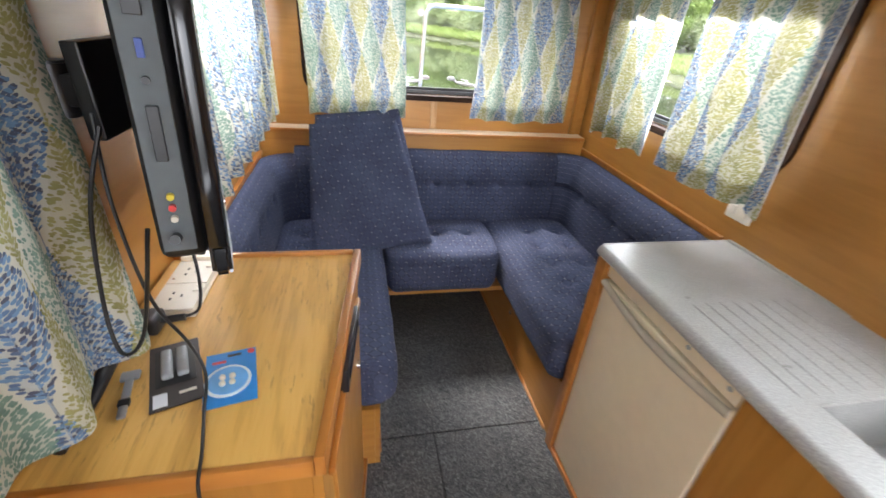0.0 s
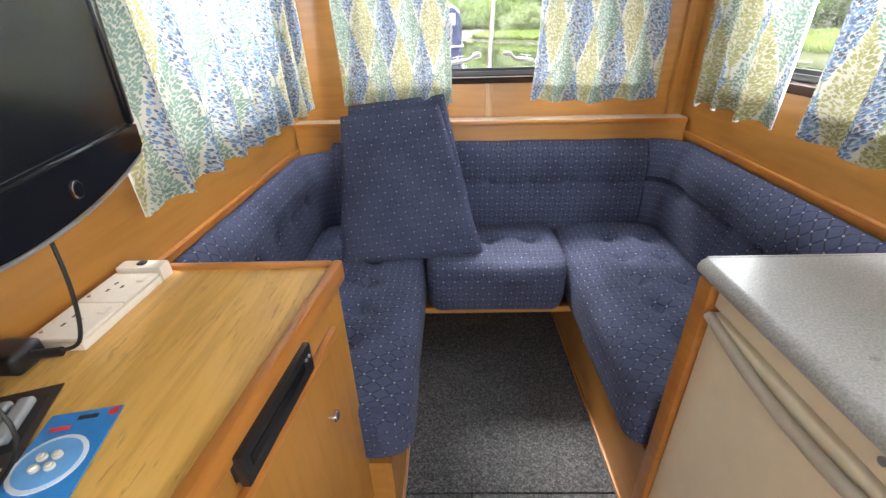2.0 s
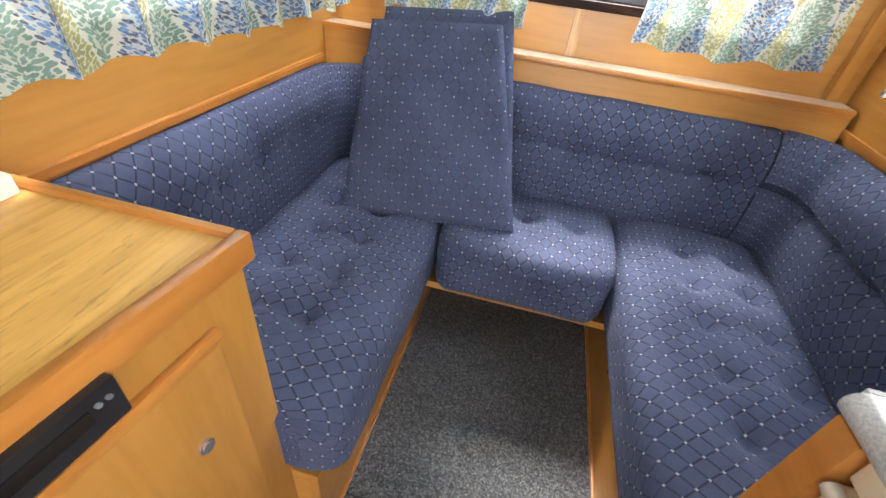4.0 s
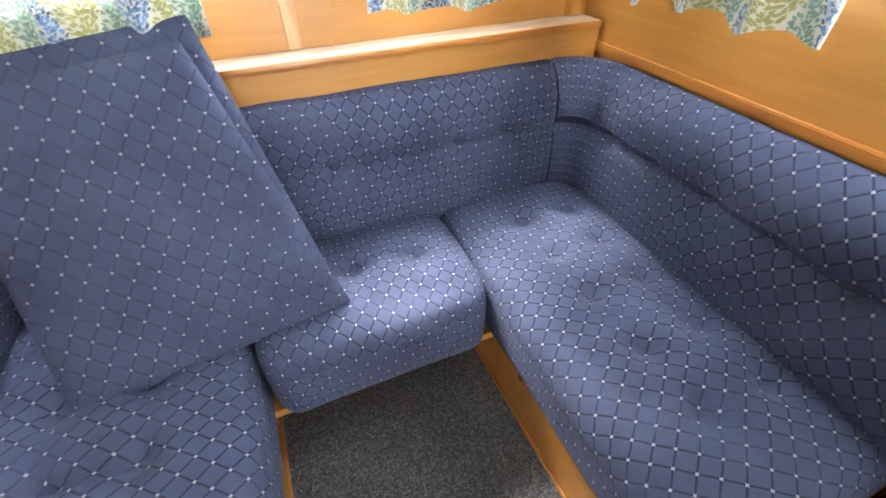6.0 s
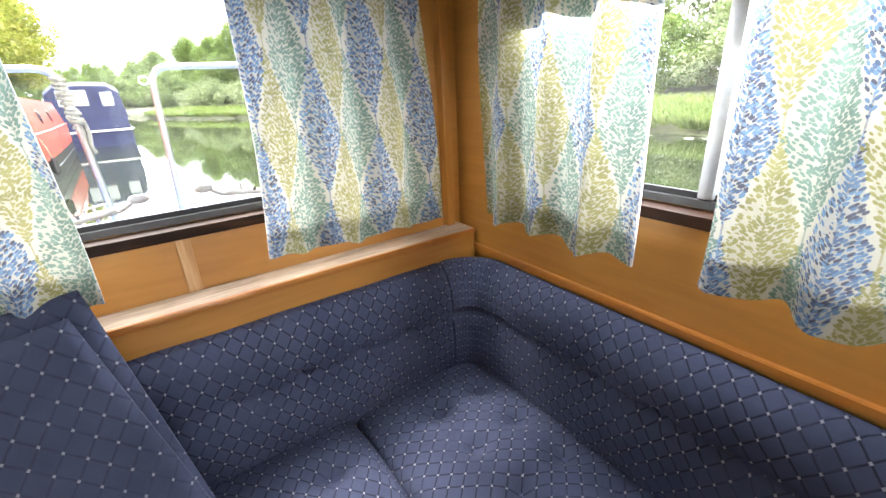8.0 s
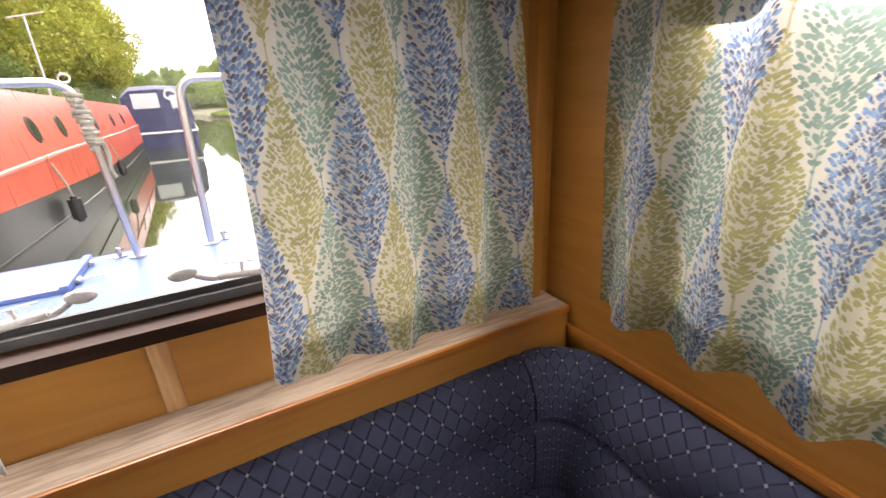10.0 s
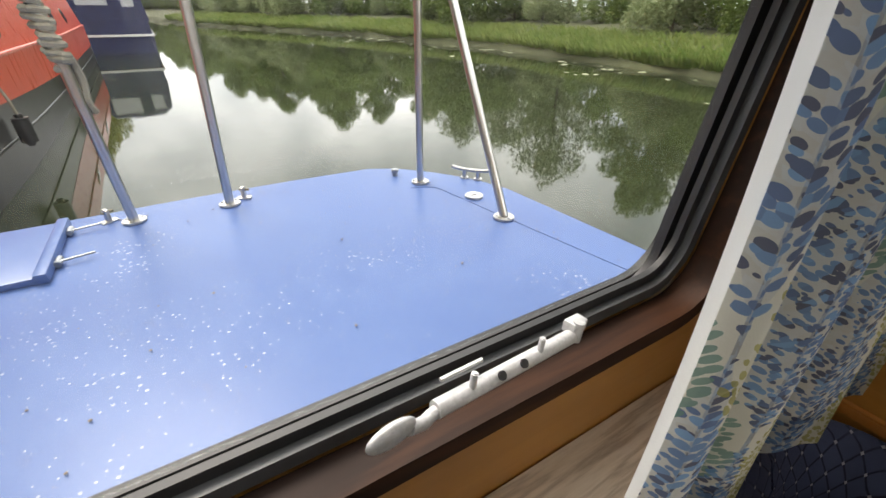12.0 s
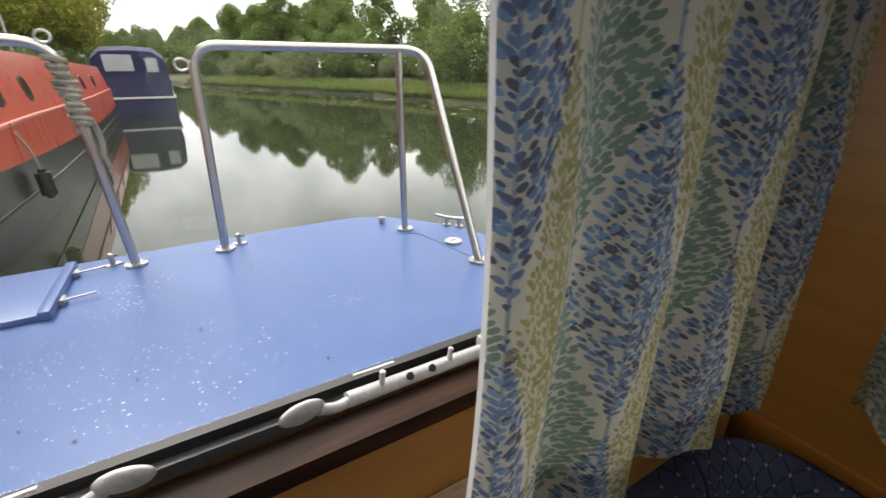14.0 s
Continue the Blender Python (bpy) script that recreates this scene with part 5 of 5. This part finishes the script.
part("weld_seam", pipe(bend([(0.655, 1.075, DK + 0.0005), (0.735, 1.045, DK + 0.0005), (0.885, 0.30, DK + 0.0005)], 0.03), 0.0014, 6), DECK, deck, "low weld line painted over", True)
locker = thing("deck_hatch", "raised blue steel locker lid with hinges on the foredeck", "hatch", FWD)
part("lid", box(-0.95, -0.335, 0.975, 1.30, DK + 0.001, DK + 0.018, 0.005), DECK, locker, smooth=True)
part("lid_rim", box(-0.352, -0.325, 0.968, 1.306, DK + 0.001, DK + 0.027, 0.005), DECK, locker, "raised rim", True)
for yy in (1.05, 1.235):
    hg = part("hinge", cyl(0.008, 0.035, pose(-0.318, yy, DK + 0.012, 90, 0, 0), 10), GREY_METAL, locker, "bent steel hinge", True)
    part("pin", cyl(0.003, 0.09, pose(-0.29, yy, DK + 0.014, 0, 90, 12), 8), GREY_METAL, hg)

FEET = [(-0.171, 1.243), (0.087, 1.236), (0.710, 1.106), (0.793, 0.720)]
RT = 1.500


def foot(parent, x, y):
    part("base_flange", cyl(0.032, 0.007, pose(x, y, DK + 0.0045), 24, bevel=0.002), STEEL, parent, "round weld flange", True)
    for k in range(3):
        a = radians(120 * k + 30)
        part("screw_head", cyl(0.004, 0.003, pose(x + 0.023 * math.cos(a), y + 0.023 * math.sin(a), DK + 0.009), 8), GREY_METAL, parent)


rail = thing("pulpit_rail", "bent stainless steel tube pulpit rail on the foredeck", "railing", FWD, group="bow rails")
part("tube", pipe(bend([(0.087, 1.236, DK + 0.005), (0.113, 1.220, RT + 0.018), (0.79, 1.065, RT + 0.012), (0.793, 0.720, DK + 0.005)], 0.075), 0.0135, 14), STEEL, rail, smooth=True)
part("stanchion", pipe([(0.710, 1.106, DK + 0.005), (0.702, 1.086, RT + 0.008)], 0.012, 12), STEEL, rail, smooth=True)
for i in (1, 2, 3):
    foot(rail, *FEET[i])
part("lashing_eye", pipe([(0.098 - 0.018 * (1 - math.cos(a)), 1.222, RT - 0.035 + 0.016 * math.sin(a)) for a in [2 * math.pi * i / 14 for i in range(15)]], 0.0035, 8), STEEL, rail, smooth=True)
rail2 = thing("pulpit_rail", "bent stainless steel tube pulpit rail with a rope wound on it", "railing", FWD, group="bow rails")
part("tube", pipe(bend([(-0.171, 1.243, DK + 0.005), (-0.190, 1.220, RT + 0.018), (-0.87, 1.065, RT + 0.012), (-0.873, 0.72, DK + 0.005)], 0.085), 0.0135, 14), STEEL, rail2, smooth=True)
part("stanchion", pipe([(-0.80, 1.106, DK + 0.005), (-0.79, 1.086, RT + 0.006)], 0.012, 12), STEEL, rail2, smooth=True)
for xy in (FEET[0], (-0.80, 1.106), (-0.873, 0.72)):
    foot(rail2, *xy)
part("lashing_eye", pipe([(-0.205 + 0.016 * math.cos(a), 1.210, RT + 0.028 + 0.014 * math.sin(a)) for a in [2 * math.pi * i / 14 for i in range(15)]], 0.0035, 8), STEEL, rail2, smooth=True)
knot = thing("mooring_rope", "grey weathered rope wound round the bow rail", "rope", FWD)
coil = []
for i in range(90):
    t = i / 89
    c = Vector((-0.200, 1.220, RT - 0.01)).lerp(Vector((-0.182, 1.230, RT - 0.20)), t)
    coil.append(c + Vector((math.cos(i * 0.75), math.sin(i * 0.75), 0.15 * math.sin(i * 0.4))) * (0.017 + 0.005 * math.sin(i * 1.7)))
part("coil", pipe(coil, 0.0085, 6), ROPE, knot, smooth=True)
part("tail", tube([(-0.165, 1.230, RT - 0.18), (-0.160, 1.240, RT - 0.23), (-0.166, 1.235, RT - 0.28), (-0.158, 1.240, RT - 0.31)], 0.009, 6), ROPE, knot, smooth=True)

cleat = thing("mooring_cleat", "stainless steel horn cleat on the foredeck", "cleat", FWD @ pose(0.893, 1.045, DK, 0, 0, -50))
part("horns", tube([(-0.075, 0, 0.040), (-0.03, 0, 0.034), (0.03, 0, 0.034), (0.075, 0, 0.040)], 0.007, 10), STEEL, cleat, smooth=True)
for k in (-0.026, 0.026):
    part("stem", cyl(0.008, 0.034, pose(k, 0, 0.017), 10), STEEL, cleat, smooth=True)
    part("base", cyl(0.016, 0.006, pose(k, 0, 0.003), 14, bevel=0.001), STEEL, cleat, smooth=True)
filler = thing("deck_filler_cap", "round stainless filler cap with a slot in the deck", "filler cap", FWD @ pose(0.806, 0.900, DK))
part("rim", cyl(0.031, 0.008, pose(0, 0, 0.004), 28, bevel=0.002), STEEL, filler, smooth=True)
part("slot", box(-0.012, 0.012, -0.0025, 0.0025, 0.0078, 0.0086), BLACK, filler)
stud = thing("deck_stud", "small dark vent stud on the foredeck", "vent", FWD @ pose(0.660, 1.216, DK))
part("stem", cyl(0.010, 0.014, pose(0, 0, 0.007), 12), GREY_METAL, stud, smooth=True)
part("cap", cyl(0.015, 0.012, pose(0, 0, 0.020), 14, bevel=0.003), GREY_METAL, stud, smooth=True)
for x, y, rz in ((-0.235, 1.278, 30), (0.135, 1.268, -20)):
    fl = thing("fairlead", "small bent steel fairlead rusting on the deck edge", "deck fitting", FWD @ pose(x, y, DK, 0, 0, rz), group="deck edge fittings")
    part("plate", box(-0.022, 0.022, -0.012, 0.012, 0, 0.005, 0.001), STEEL, fl)
    part("lug", box(-0.006, 0.006, -0.010, 0.010, 0.005, 0.040, 0.003), STEEL, fl)
    part("bolt", cyl(0.004, 0.03, pose(0.004, 0, 0.030, 0, 90, 0), 8), RUST, fl)
grit = bmesh.new()
rg = random.Random(4)
for i in range(90):
    x, y = rg.uniform(-0.3, 0.95), rg.uniform(0.2, 1.3)
    if i < 22:
        x, y = 0.18 + rg.gauss(0, 0.05), 1.26 + rg.gauss(0, 0.02)
    if x > 0.6 + (1.33 - y) * 0.9 or x > 0.93:
        continue
    s = rg.uniform(0.0012, 0.0034)
    join(grit, cyl(s, s * 0.5, pose(x, y, DK + 0.003 + s * 0.25), 5))
tagged(part("deck_debris", grit, plain("debris", (0.16, 0.13, 0.11), 0.9, amount=0.6, scale=9)), "scattered leaf bits and grit on the deck", "debris", kind="stuff").matrix_basis = FWD

# ---- water and banks ----
WZ = 0.12
b = bmesh.new()
edge_out = [(-900, -900), (900, -900), (900, 900), (-900, 900)]
edge_in = [(-0.68, -1.34), (0.98, -1.34), (0.98, 2.82), (-0.68, 2.82)]
vo = [b.verts.new((x, y, WZ)) for x, y in edge_out]
vi = [b.verts.new((x, y, WZ)) for x, y in edge_in]
for k in range(4):
    b.faces.new((vo[k], vo[(k + 1) % 4], vi[(k + 1) % 4], vi[k]))
tagged(part("water", b, WATER), "still dark green canal water with a mirror surface", "water", kind="structure")


def bank(name, line, width, label, seed):
    """A strip of ground from the water's edge line outward (to its right side as listed), rising inland and reaching far off."""
    bm = bmesh.new()
    rows = []
    rn = random.Random(seed)
    P = [Vector((x, y, 0)) for x, y in line]
    pts = []
    for a, c in zip(P, P[1:]):
        n = max(2, int((c - a).length / 0.8))
        pts += [a.lerp(c, i / n) for i in range(n)]
    pts.append(P[-1])
    for i, p in enumerate(pts):
        d = (pts[min(i + 1, len(pts) - 1)] - pts[max(i - 1, 0)]).normalized()
        o = Vector((d.y, -d.x, 0))
        row = []
        for dist, h in ((-0.25, -0.35), (0.0, 0.03), (0.12, 0.22), (0.5, 0.34), (1.3, 0.50), (3.0, 0.75), (7.0, 1.0), (16, 1.2), (width, 1.3)):
            q = p + o * (dist + rn.uniform(-0.12, 0.12))
            row.append(bm.verts.new((q.x, q.y, WZ + h + rn.uniform(-0.05, 0.05) * (h > 0.1))))
        rows.append(row)
    for r0, r1 in zip(rows, rows[1:]):
        for j in range(len(r0) - 1):
            bm.faces.new((r0[j], r0[j + 1], r1[j + 1], r1[j]))
    bmesh.ops.recalc_face_normals(bm, faces=bm.faces[:])
    ob = part(name, bm, EARTH, smooth=True)
    return tagged(ob, label, "bank", kind="structure"), pts


EAST = [(9.6, -30), (9.7, 0), (10.2, 9), (10.6, 15), (8.9, 24), (5.6, 33), (3.2, 39), (1.6, 48), (0.6, 60), (-3, 76), (-24, 100)]
WEST = [(-44, 96), (-14, 76), (-5.0, 60), (-4.3, 48), (-4.4, 42), (-4.3, 30), (-4.2, 20), (-4.0, 8), (-4.0, -30)]
_, east_pts = bank("ground_east", EAST, 120, "grassy canal bank rising from the water", 1)
_, west_pts = bank("ground_west", WEST, 120, "grassy towpath bank behind the moored boats", 2)


def grass(name, pts, label, n, seed, reach=2.2, tall=0.45, off=0.08):
    rn = random.Random(seed)
    verts, faces = [], []
    for _ in range(n):
        i = rn.randrange(len(pts) - 1)
        a, c = pts[i], pts[i + 1]
        d = (c - a).normalized()
        o = Vector((d.y, -d.x, 0))
        dist = off + reach * rn.random() ** 1.6
        base = a.lerp(c, rn.random()) + o * dist
        far = 1 + base.length * 0.02
        base.z = WZ + 0.16 + 0.25 * min(1, dist / 1.3) + 0.12 * max(0, dist - 1.3) - 0.05
        h = tall * rn.uniform(0.5, 1.3)
        lean = Vector((rn.uniform(-1, 1), rn.uniform(-1, 1), 0)) * h * 0.6 - o * h * 0.25
        w = Vector((rn.uniform(-1, 1), rn.uniform(-1, 1), 0)).normalized() * 0.02 * far
        k = len(verts)
        verts += [base - w, base + w, base + lean * 0.5 + w * 0.6 + Vector((0, 0, h * 0.7)), base + lean + Vector((0, 0, h))]
        faces += [(k, k + 1, k + 2), (k, k + 2, k + 3)]
    me = bpy.data.meshes.new(name)
    me.from_pydata([tuple(v) for v in verts], [], faces)
    me.materials.append(GRASS)
    return tagged(new(name, me), label, "grass", kind="stuff")


near_east = [p for p in east_pts if 0 < p.y < 45]
near_west = [p for p in west_pts if 4 < p.y < 45]
grass("bank_grass", near_east, "long bright green grass and reeds on the bank", 42000, 3, tall=0.30)
grass("towpath_grass", near_west, "long grass on the towpath bank", 14000, 4)


def leaf_cloud(centres, count, size, seed, droop=0.0):
    """Many small leaves round clump centres (x, y, z, radius)."""
    rn = random.Random(seed)
    verts, faces = [], []
    total = sum(c[3] ** 2 for c in centres)
    for cx, cy, cz, r in centres:
        for _ in range(int(count * r * r / total)):
            d = Vector((rn.gauss(0, 1), rn.gauss(0, 1), rn.gauss(0, 1))).normalized()
            p = Vector((cx, cy, cz)) + d * r * (0.45 + 0.6 * rn.random() ** 0.7)
            p.z -= droop * rn.random() ** 2
            s = size * rn.uniform(0.6, 1.4)
            u = Vector((rn.gauss(0, 1), rn.gauss(0, 1), rn.gauss(0, 0.6))).normalized() * s
            w = u.cross(Vector((rn.gauss(0, 1), rn.gauss(0, 1), rn.gauss(0, 1)))).normalized() * s * 0.45
            k = len(verts)
            verts += [p - u, p + w, p + u, p - w]
            faces.append((k, k + 1, k + 2, k + 3))
    return [tuple(v) for v in verts], faces


def tree_kind(seed, height, spread, mat, label, leaves, size, trunk=0.12, bushy=False, droop=0.0):
    rn = random.Random(seed)
    tr = thing("bush" if bushy else "tree", label, "bush" if bushy else "tree", pose(40 + 9 * seed, -12, 1.32))
    wood_b = bmesh.new()
    lean = rn.uniform(-0.2, 0.2)
    base = 0.25 if bushy else 0.35
    join(wood_b, tube([(0, 0, -0.3), (lean * 0.3, 0, height * 0.25), (lean, 0.1, height * 0.55), (lean * 1.3, 0.1, height * 0.85)], trunk, 8, 0.15))
    centres = []
    n = 13 if not bushy else 10
    for i in range(n):
        a = 2.4 * i + rn.uniform(-0.4, 0.4)
        t = i / (n - 1)
        z = height * (base + (0.95 - base) * t)
        rad = spread * (math.sin(math.pi * (0.22 + 0.72 * t)) ** 0.8) * rn.uniform(0.6, 1.05)
        c = (lean + rad * math.cos(a), rad * math.sin(a), z, spread * rn.uniform(0.28, 0.50) * (1.1 - 0.5 * t))
        centres.append(c)
        join(wood_b, tube([(lean * t, 0, z * 0.55), (c[0] * 0.5, c[1] * 0.5, z * 0.85), c[:3]], trunk * 0.38 * (1.1 - 0.6 * t), 5, 0.2))
        centres.append((c[0] * 0.55, c[1] * 0.55, z + rn.uniform(-0.2, 0.3), spread * 0.33))
    part("trunk", wood_b, BARK, tr, smooth=True)
    v, f = leaf_cloud(centres, leaves, size, seed + 50, droop)
    me = bpy.data.meshes.new("crown")
    me.from_pydata(v, [], f)
    me.materials.append(mat)
    cr = new("crown", me)
    cr.parent = tr
    return tr


kinds = [tree_kind(1, 7.0, 2.6, LEAF, "broad green hedgerow tree in full leaf", 16000, 0.10),
         tree_kind(2, 6.0, 2.4, LEAF_W, "pale airy willow on the bank", 9000, 0.09, droop=0.8),
         tree_kind(3, 8.5, 3.0, LEAF_Y, "yellow-green tree behind the moored boats", 15000, 0.12, 0.16),
         tree_kind(4, 2.6, 1.8, LEAF, "dense green waterside bush", 11000, 0.075, 0.05, True),
         tree_kind(5, 2.0, 1.5, LEAF_W, "pale green bramble and willow scrub", 9000, 0.065, 0.04, True)]
places = []
rt = random.Random(11)
inland = lambda i, pts, d: pts[i] + Vector(((pts[min(i + 1, len(pts) - 1)] - pts[i - 1]).normalized().y, -(pts[min(i + 1, len(pts) - 1)] - pts[i - 1]).normalized().x, 0)) * d
for i in range(4, len(east_pts) - 2):
    p0 = east_pts[i]
    if p0.y < -6:
        continue
    if i % 2 == 0:
        q = inland(i, east_pts, rt.uniform(2.2, 4.5))
        places.append((3 if rt.random() < 0.5 else 4, q, rt.uniform(0.8, 1.3), 0.55))
    if i % 4 == 0:
        q = inland(i, east_pts, rt.uniform(5.0, 10.0))
        places.append((1 if p0.y < 26 and rt.random() < 0.7 else 0, q, rt.uniform(0.75, 1.1), 0.9))
    if i % 5 == 0 and p0.y > 22:
        q = inland(i, east_pts, rt.uniform(9.0, 18.0))
        places.append((0, q, rt.uniform(0.9, 1.25), 1.0))
for i in range(3, len(west_pts) - 2, 3):
    p0 = west_pts[i]
    if p0.y < 2:
        continue
    if p0.y < 26 or p0.y > 55:
        places.append((2 if p0.y < 55 else 0, inland(i, west_pts, rt.uniform(2.0, 4.5)), rt.uniform(0.75, 1.05), 0.9))
    places.append((3, inland(i + 1, west_pts, rt.uniform(1.5, 3.0)), rt.uniform(0.8, 1.2), 0.55))
for x, y, s in ((-9.0, 34, 1.05), (-7.4, 39, 0.95), (-9.8, 41, 1.15), (-7.2, 45, 1.1), (-9.0, 49, 1.3), (-6.4, 51, 1.1), (-6.2, 57, 1.05), (-8.2, 60, 1.3), (-12.5, 46, 1.4), (-7.0, 66, 0.95)):
    places.append((2, Vector((x, y, 0)), s, 0.9))
for k, q, s, gz in places:
    s *= 1.15 if k == 2 else (0.78 if q.y > 22 and k < 3 else 0.85)
    copy_thing(kinds[k], pose(q.x, q.y, WZ + gz, 0, 0, rt.uniform(0, 360)) @ Matrix.Scale(s, 4))

pads, rp = bmesh.new(), random.Random(21)
for _ in range(140):
    i = rp.randrange(len(near_east) - 1)
    a, c = near_east[i], near_east[i + 1]
    d = (c - a).normalized()
    q = a.lerp(c, rp.random()) - Vector((d.y, -d.x, 0)) * (0.35 + 2.4 * rp.random() ** 2)
    join(pads, cyl(rp.uniform(0.03, 0.11), 0.004, pose(q.x, q.y, WZ + 0.004, 0, 0, rp.uniform(0, 90)) @ Matrix.Diagonal((1.5, 0.8, 1, 1)), 7))
tagged(part("floating_leaves", pads, plain("pale_floating_leaf", (0.34, 0.36, 0.22), 0.5, amount=0.3, scale=3)), "pale leaves and scum floating by the bank", "leaves", kind="stuff")

# ---- moored boats ----
def loft(sections):
    """A skin over sections, each a list of points from port to starboard."""
    bm = bmesh.new()
    rows = [[bm.verts.new(p) for p in s] for s in sections]
    for r0, r1 in zip(rows, rows[1:]):
        for j in range(len(r0) - 1):
            bm.faces.new((r0[j], r0[j + 1], r1[j + 1], r1[j]))
    bm.faces.new(rows[0])
    bm.faces.new(rows[-1][::-1])
    bmesh.ops.recalc_face_normals(bm, faces=bm.faces[:])
    return bm


RB = pose(-1.95, 0, 0)          # red boat's centre line
boat = thing("red_narrowboat", "moored red narrowboat with black hull and dark portholes", "boat", RB)
half = lambda y: 1.02 * min(1.0, max(0.0, (y - 3.9) / 1.7) ** 0.45)
ys = [3.95, 4.2, 4.5, 4.8, 5.2, 5.6, 6.0, 6.5, 7.0, 7.8, 9, 11, 13, 15, 16.8]
low = lambda y: min(1.0, 0.45 + 0.55 * max(0.0, (y - 4.0) / 4.2) ** 0.6)
paint = lambda y: 0.50 + 0.34 * max(0.0, (12.8 - y) / 7.5) ** 1.5
line = lambda y: 0.93 + 0.08 * min(1.0, max(0.0, (13 - y) / 5)) + 0.05 * max(0.0, (5.6 - y))


def band(z_lo, z_hi, w_lo, w_hi):
    out = []
    for y in ys:
        a, c = half(y) * w_lo(y), half(y) * w_hi(y)
        m_w, m_z = half(y) * (w_lo(y) * 0.35 + w_hi(y) * 0.65), (z_lo(y) + z_hi(y)) / 2
        out.append([(-a, y, z_lo(y)), (-m_w, y, m_z), (-c, y, z_hi(y)), (c, y, z_hi(y)), (m_w, y, m_z), (a, y, z_lo(y))])
    return out


one = lambda y: 1.0
part("hull", loft(band(lambda y: WZ - 0.3, paint, low, one)), BLACKING, boat, "black hull plating", True)
part("gunwale_band", loft(band(lambda y: paint(y) + 0.001, line, lambda y: 1.004, lambda y: 1.002)), RED, boat, "red upper strake", True)
cab = []
for y in ys[3:]:
    w = half(y) * 0.975
    zt = 1.66 - 0.018 * (y - 6)
    cab.append([(-w, y, line(y) + 0.001), (-w + 0.12, y, zt), (-w * 0.4, y, zt + 0.05), (w * 0.4, y, zt + 0.05), (w - 0.12, y, zt), (w, y, line(y) + 0.001)])
part("cabin_side", loft(cab), RED, boat, "red cabin with sloping sides", True)
part("rubbing_strake", pipe([(half(y) * (low(y) * 0.25 + 0.75), y, WZ + (paint(y) - WZ) * 0.52) for y in ys], 0.016, 8), BLACKING, boat, "rounded rubbing strake", True)
part("band_line", pipe([(half(y) - 0.004, y, line(y) + 0.012) for y in ys], 0.020, 8), RED_BAND, boat, "pale red moulding line", True)
part("tide_line", pipe([(half(y) * (low(y) * 0.8 + 0.18), y, WZ + 0.06) for y in ys], 0.016, 6), RUST, boat, "scummy waterline")
for y in (7.6, 8.67, 10.9, 12.8, 14.4):
    x = half(y) * 0.975 - 0.052
    ph_m = pose(x, y, 1.27 - 0.012 * (y - 7.6), 0, 90 - 10, 0)
    hole = part("porthole", cyl(0.135, 0.03, ph_m, 24, bevel=0.006), plain("dark_bronze", (0.07, 0.05, 0.035), 0.45, 0.5), boat, "round dark bronze porthole", True)
    part("porthole_glass", cyl(0.112, 0.034, ph_m, 24), GLOSS_BLACK, hole, "dark glass")
for y, z in ((7.4, 0.50), (11.0, 0.46)):
    fender = thing("boat_fender", "black rubber fender hanging on a rope by the hull", "fender", RB @ pose(half(y) + 0.075, y, z), group="fenders on the red boat")
    part("bumper", cyl(0.06, 0.26, pose(0, 0, 0), 14, bevel=0.03), BLACK, fender, smooth=True)
    part("rope", tube([(0, 0, 0.12), (-0.02, 0, 0.28), (-0.07, 0, 0.46)], 0.012, 6), ROPE, fender, smooth=True)

nb = thing("blue_boat", "navy canvas-covered boat moored beyond the red one", "boat", pose(-0.48, 18.9, 0))
part("hull", loft([[(-1.0, y, WZ - 0.3), (-1.05, y, 0.62), (w, y, 0.62), (w * 0.95, y, WZ - 0.3)] for y, w in ((0, 0.92), (0.4, 1.0), (9, 1.0))]), NAVY, nb, "dark navy hull", True)
part("rub_rail", box(-1.05, 1.02, -0.03, 9, 0.56, 0.62, 0.01), CREAM_HULL, nb, "pale rubbing rail")
part("stern_bulwark", box(-0.95, 0.95, 0.0, 0.06, 0.62, 1.02, 0.01), NAVY, nb)
can = []
for y in (0.02, 0.5, 2.8, 3.0):
    zt = 2.05 if 0.3 < y < 2.9 else 1.92
    can.append([(-0.98, y, 0.95), (-0.90, y, zt - 0.25), (-0.65, y, zt - 0.04), (0, y, zt), (0.65, y, zt - 0.04), (0.90, y, zt - 0.25), (0.98, y, 0.95)])
part("canopy", loft(can), NAVY, nb, "navy canvas cockpit canopy", True)
PLASTIC = plain("clear_canopy_plastic", (0.42, 0.44, 0.46), 0.25)
part("canopy_window", box(-0.62, 0.10, 0.005, 0.016, 1.35, 1.80, 0.004), PLASTIC, nb, "clear plastic canopy window")
part("canopy_window", box(0.42, 0.72, 0.005, 0.016, 1.32, 1.72, 0.004), PLASTIC, nb, "clear plastic canopy window")
part("aerial_mast", pipe([(0.12, 13.0, 1.55), (0.14, 13.0, 3.05)], 0.02, 6), GREY_METAL, boat, "thin aerial mast")
part("aerial_arm", pipe([(-0.10, 13.0, 3.0), (0.42, 13.0, 3.1)], 0.012, 6), GREY_METAL, boat)
part("cabin", box(-0.8, 0.8, 3.02, 8.6, 0.62, 1.55, 0.05), NAVY, nb, smooth=True)
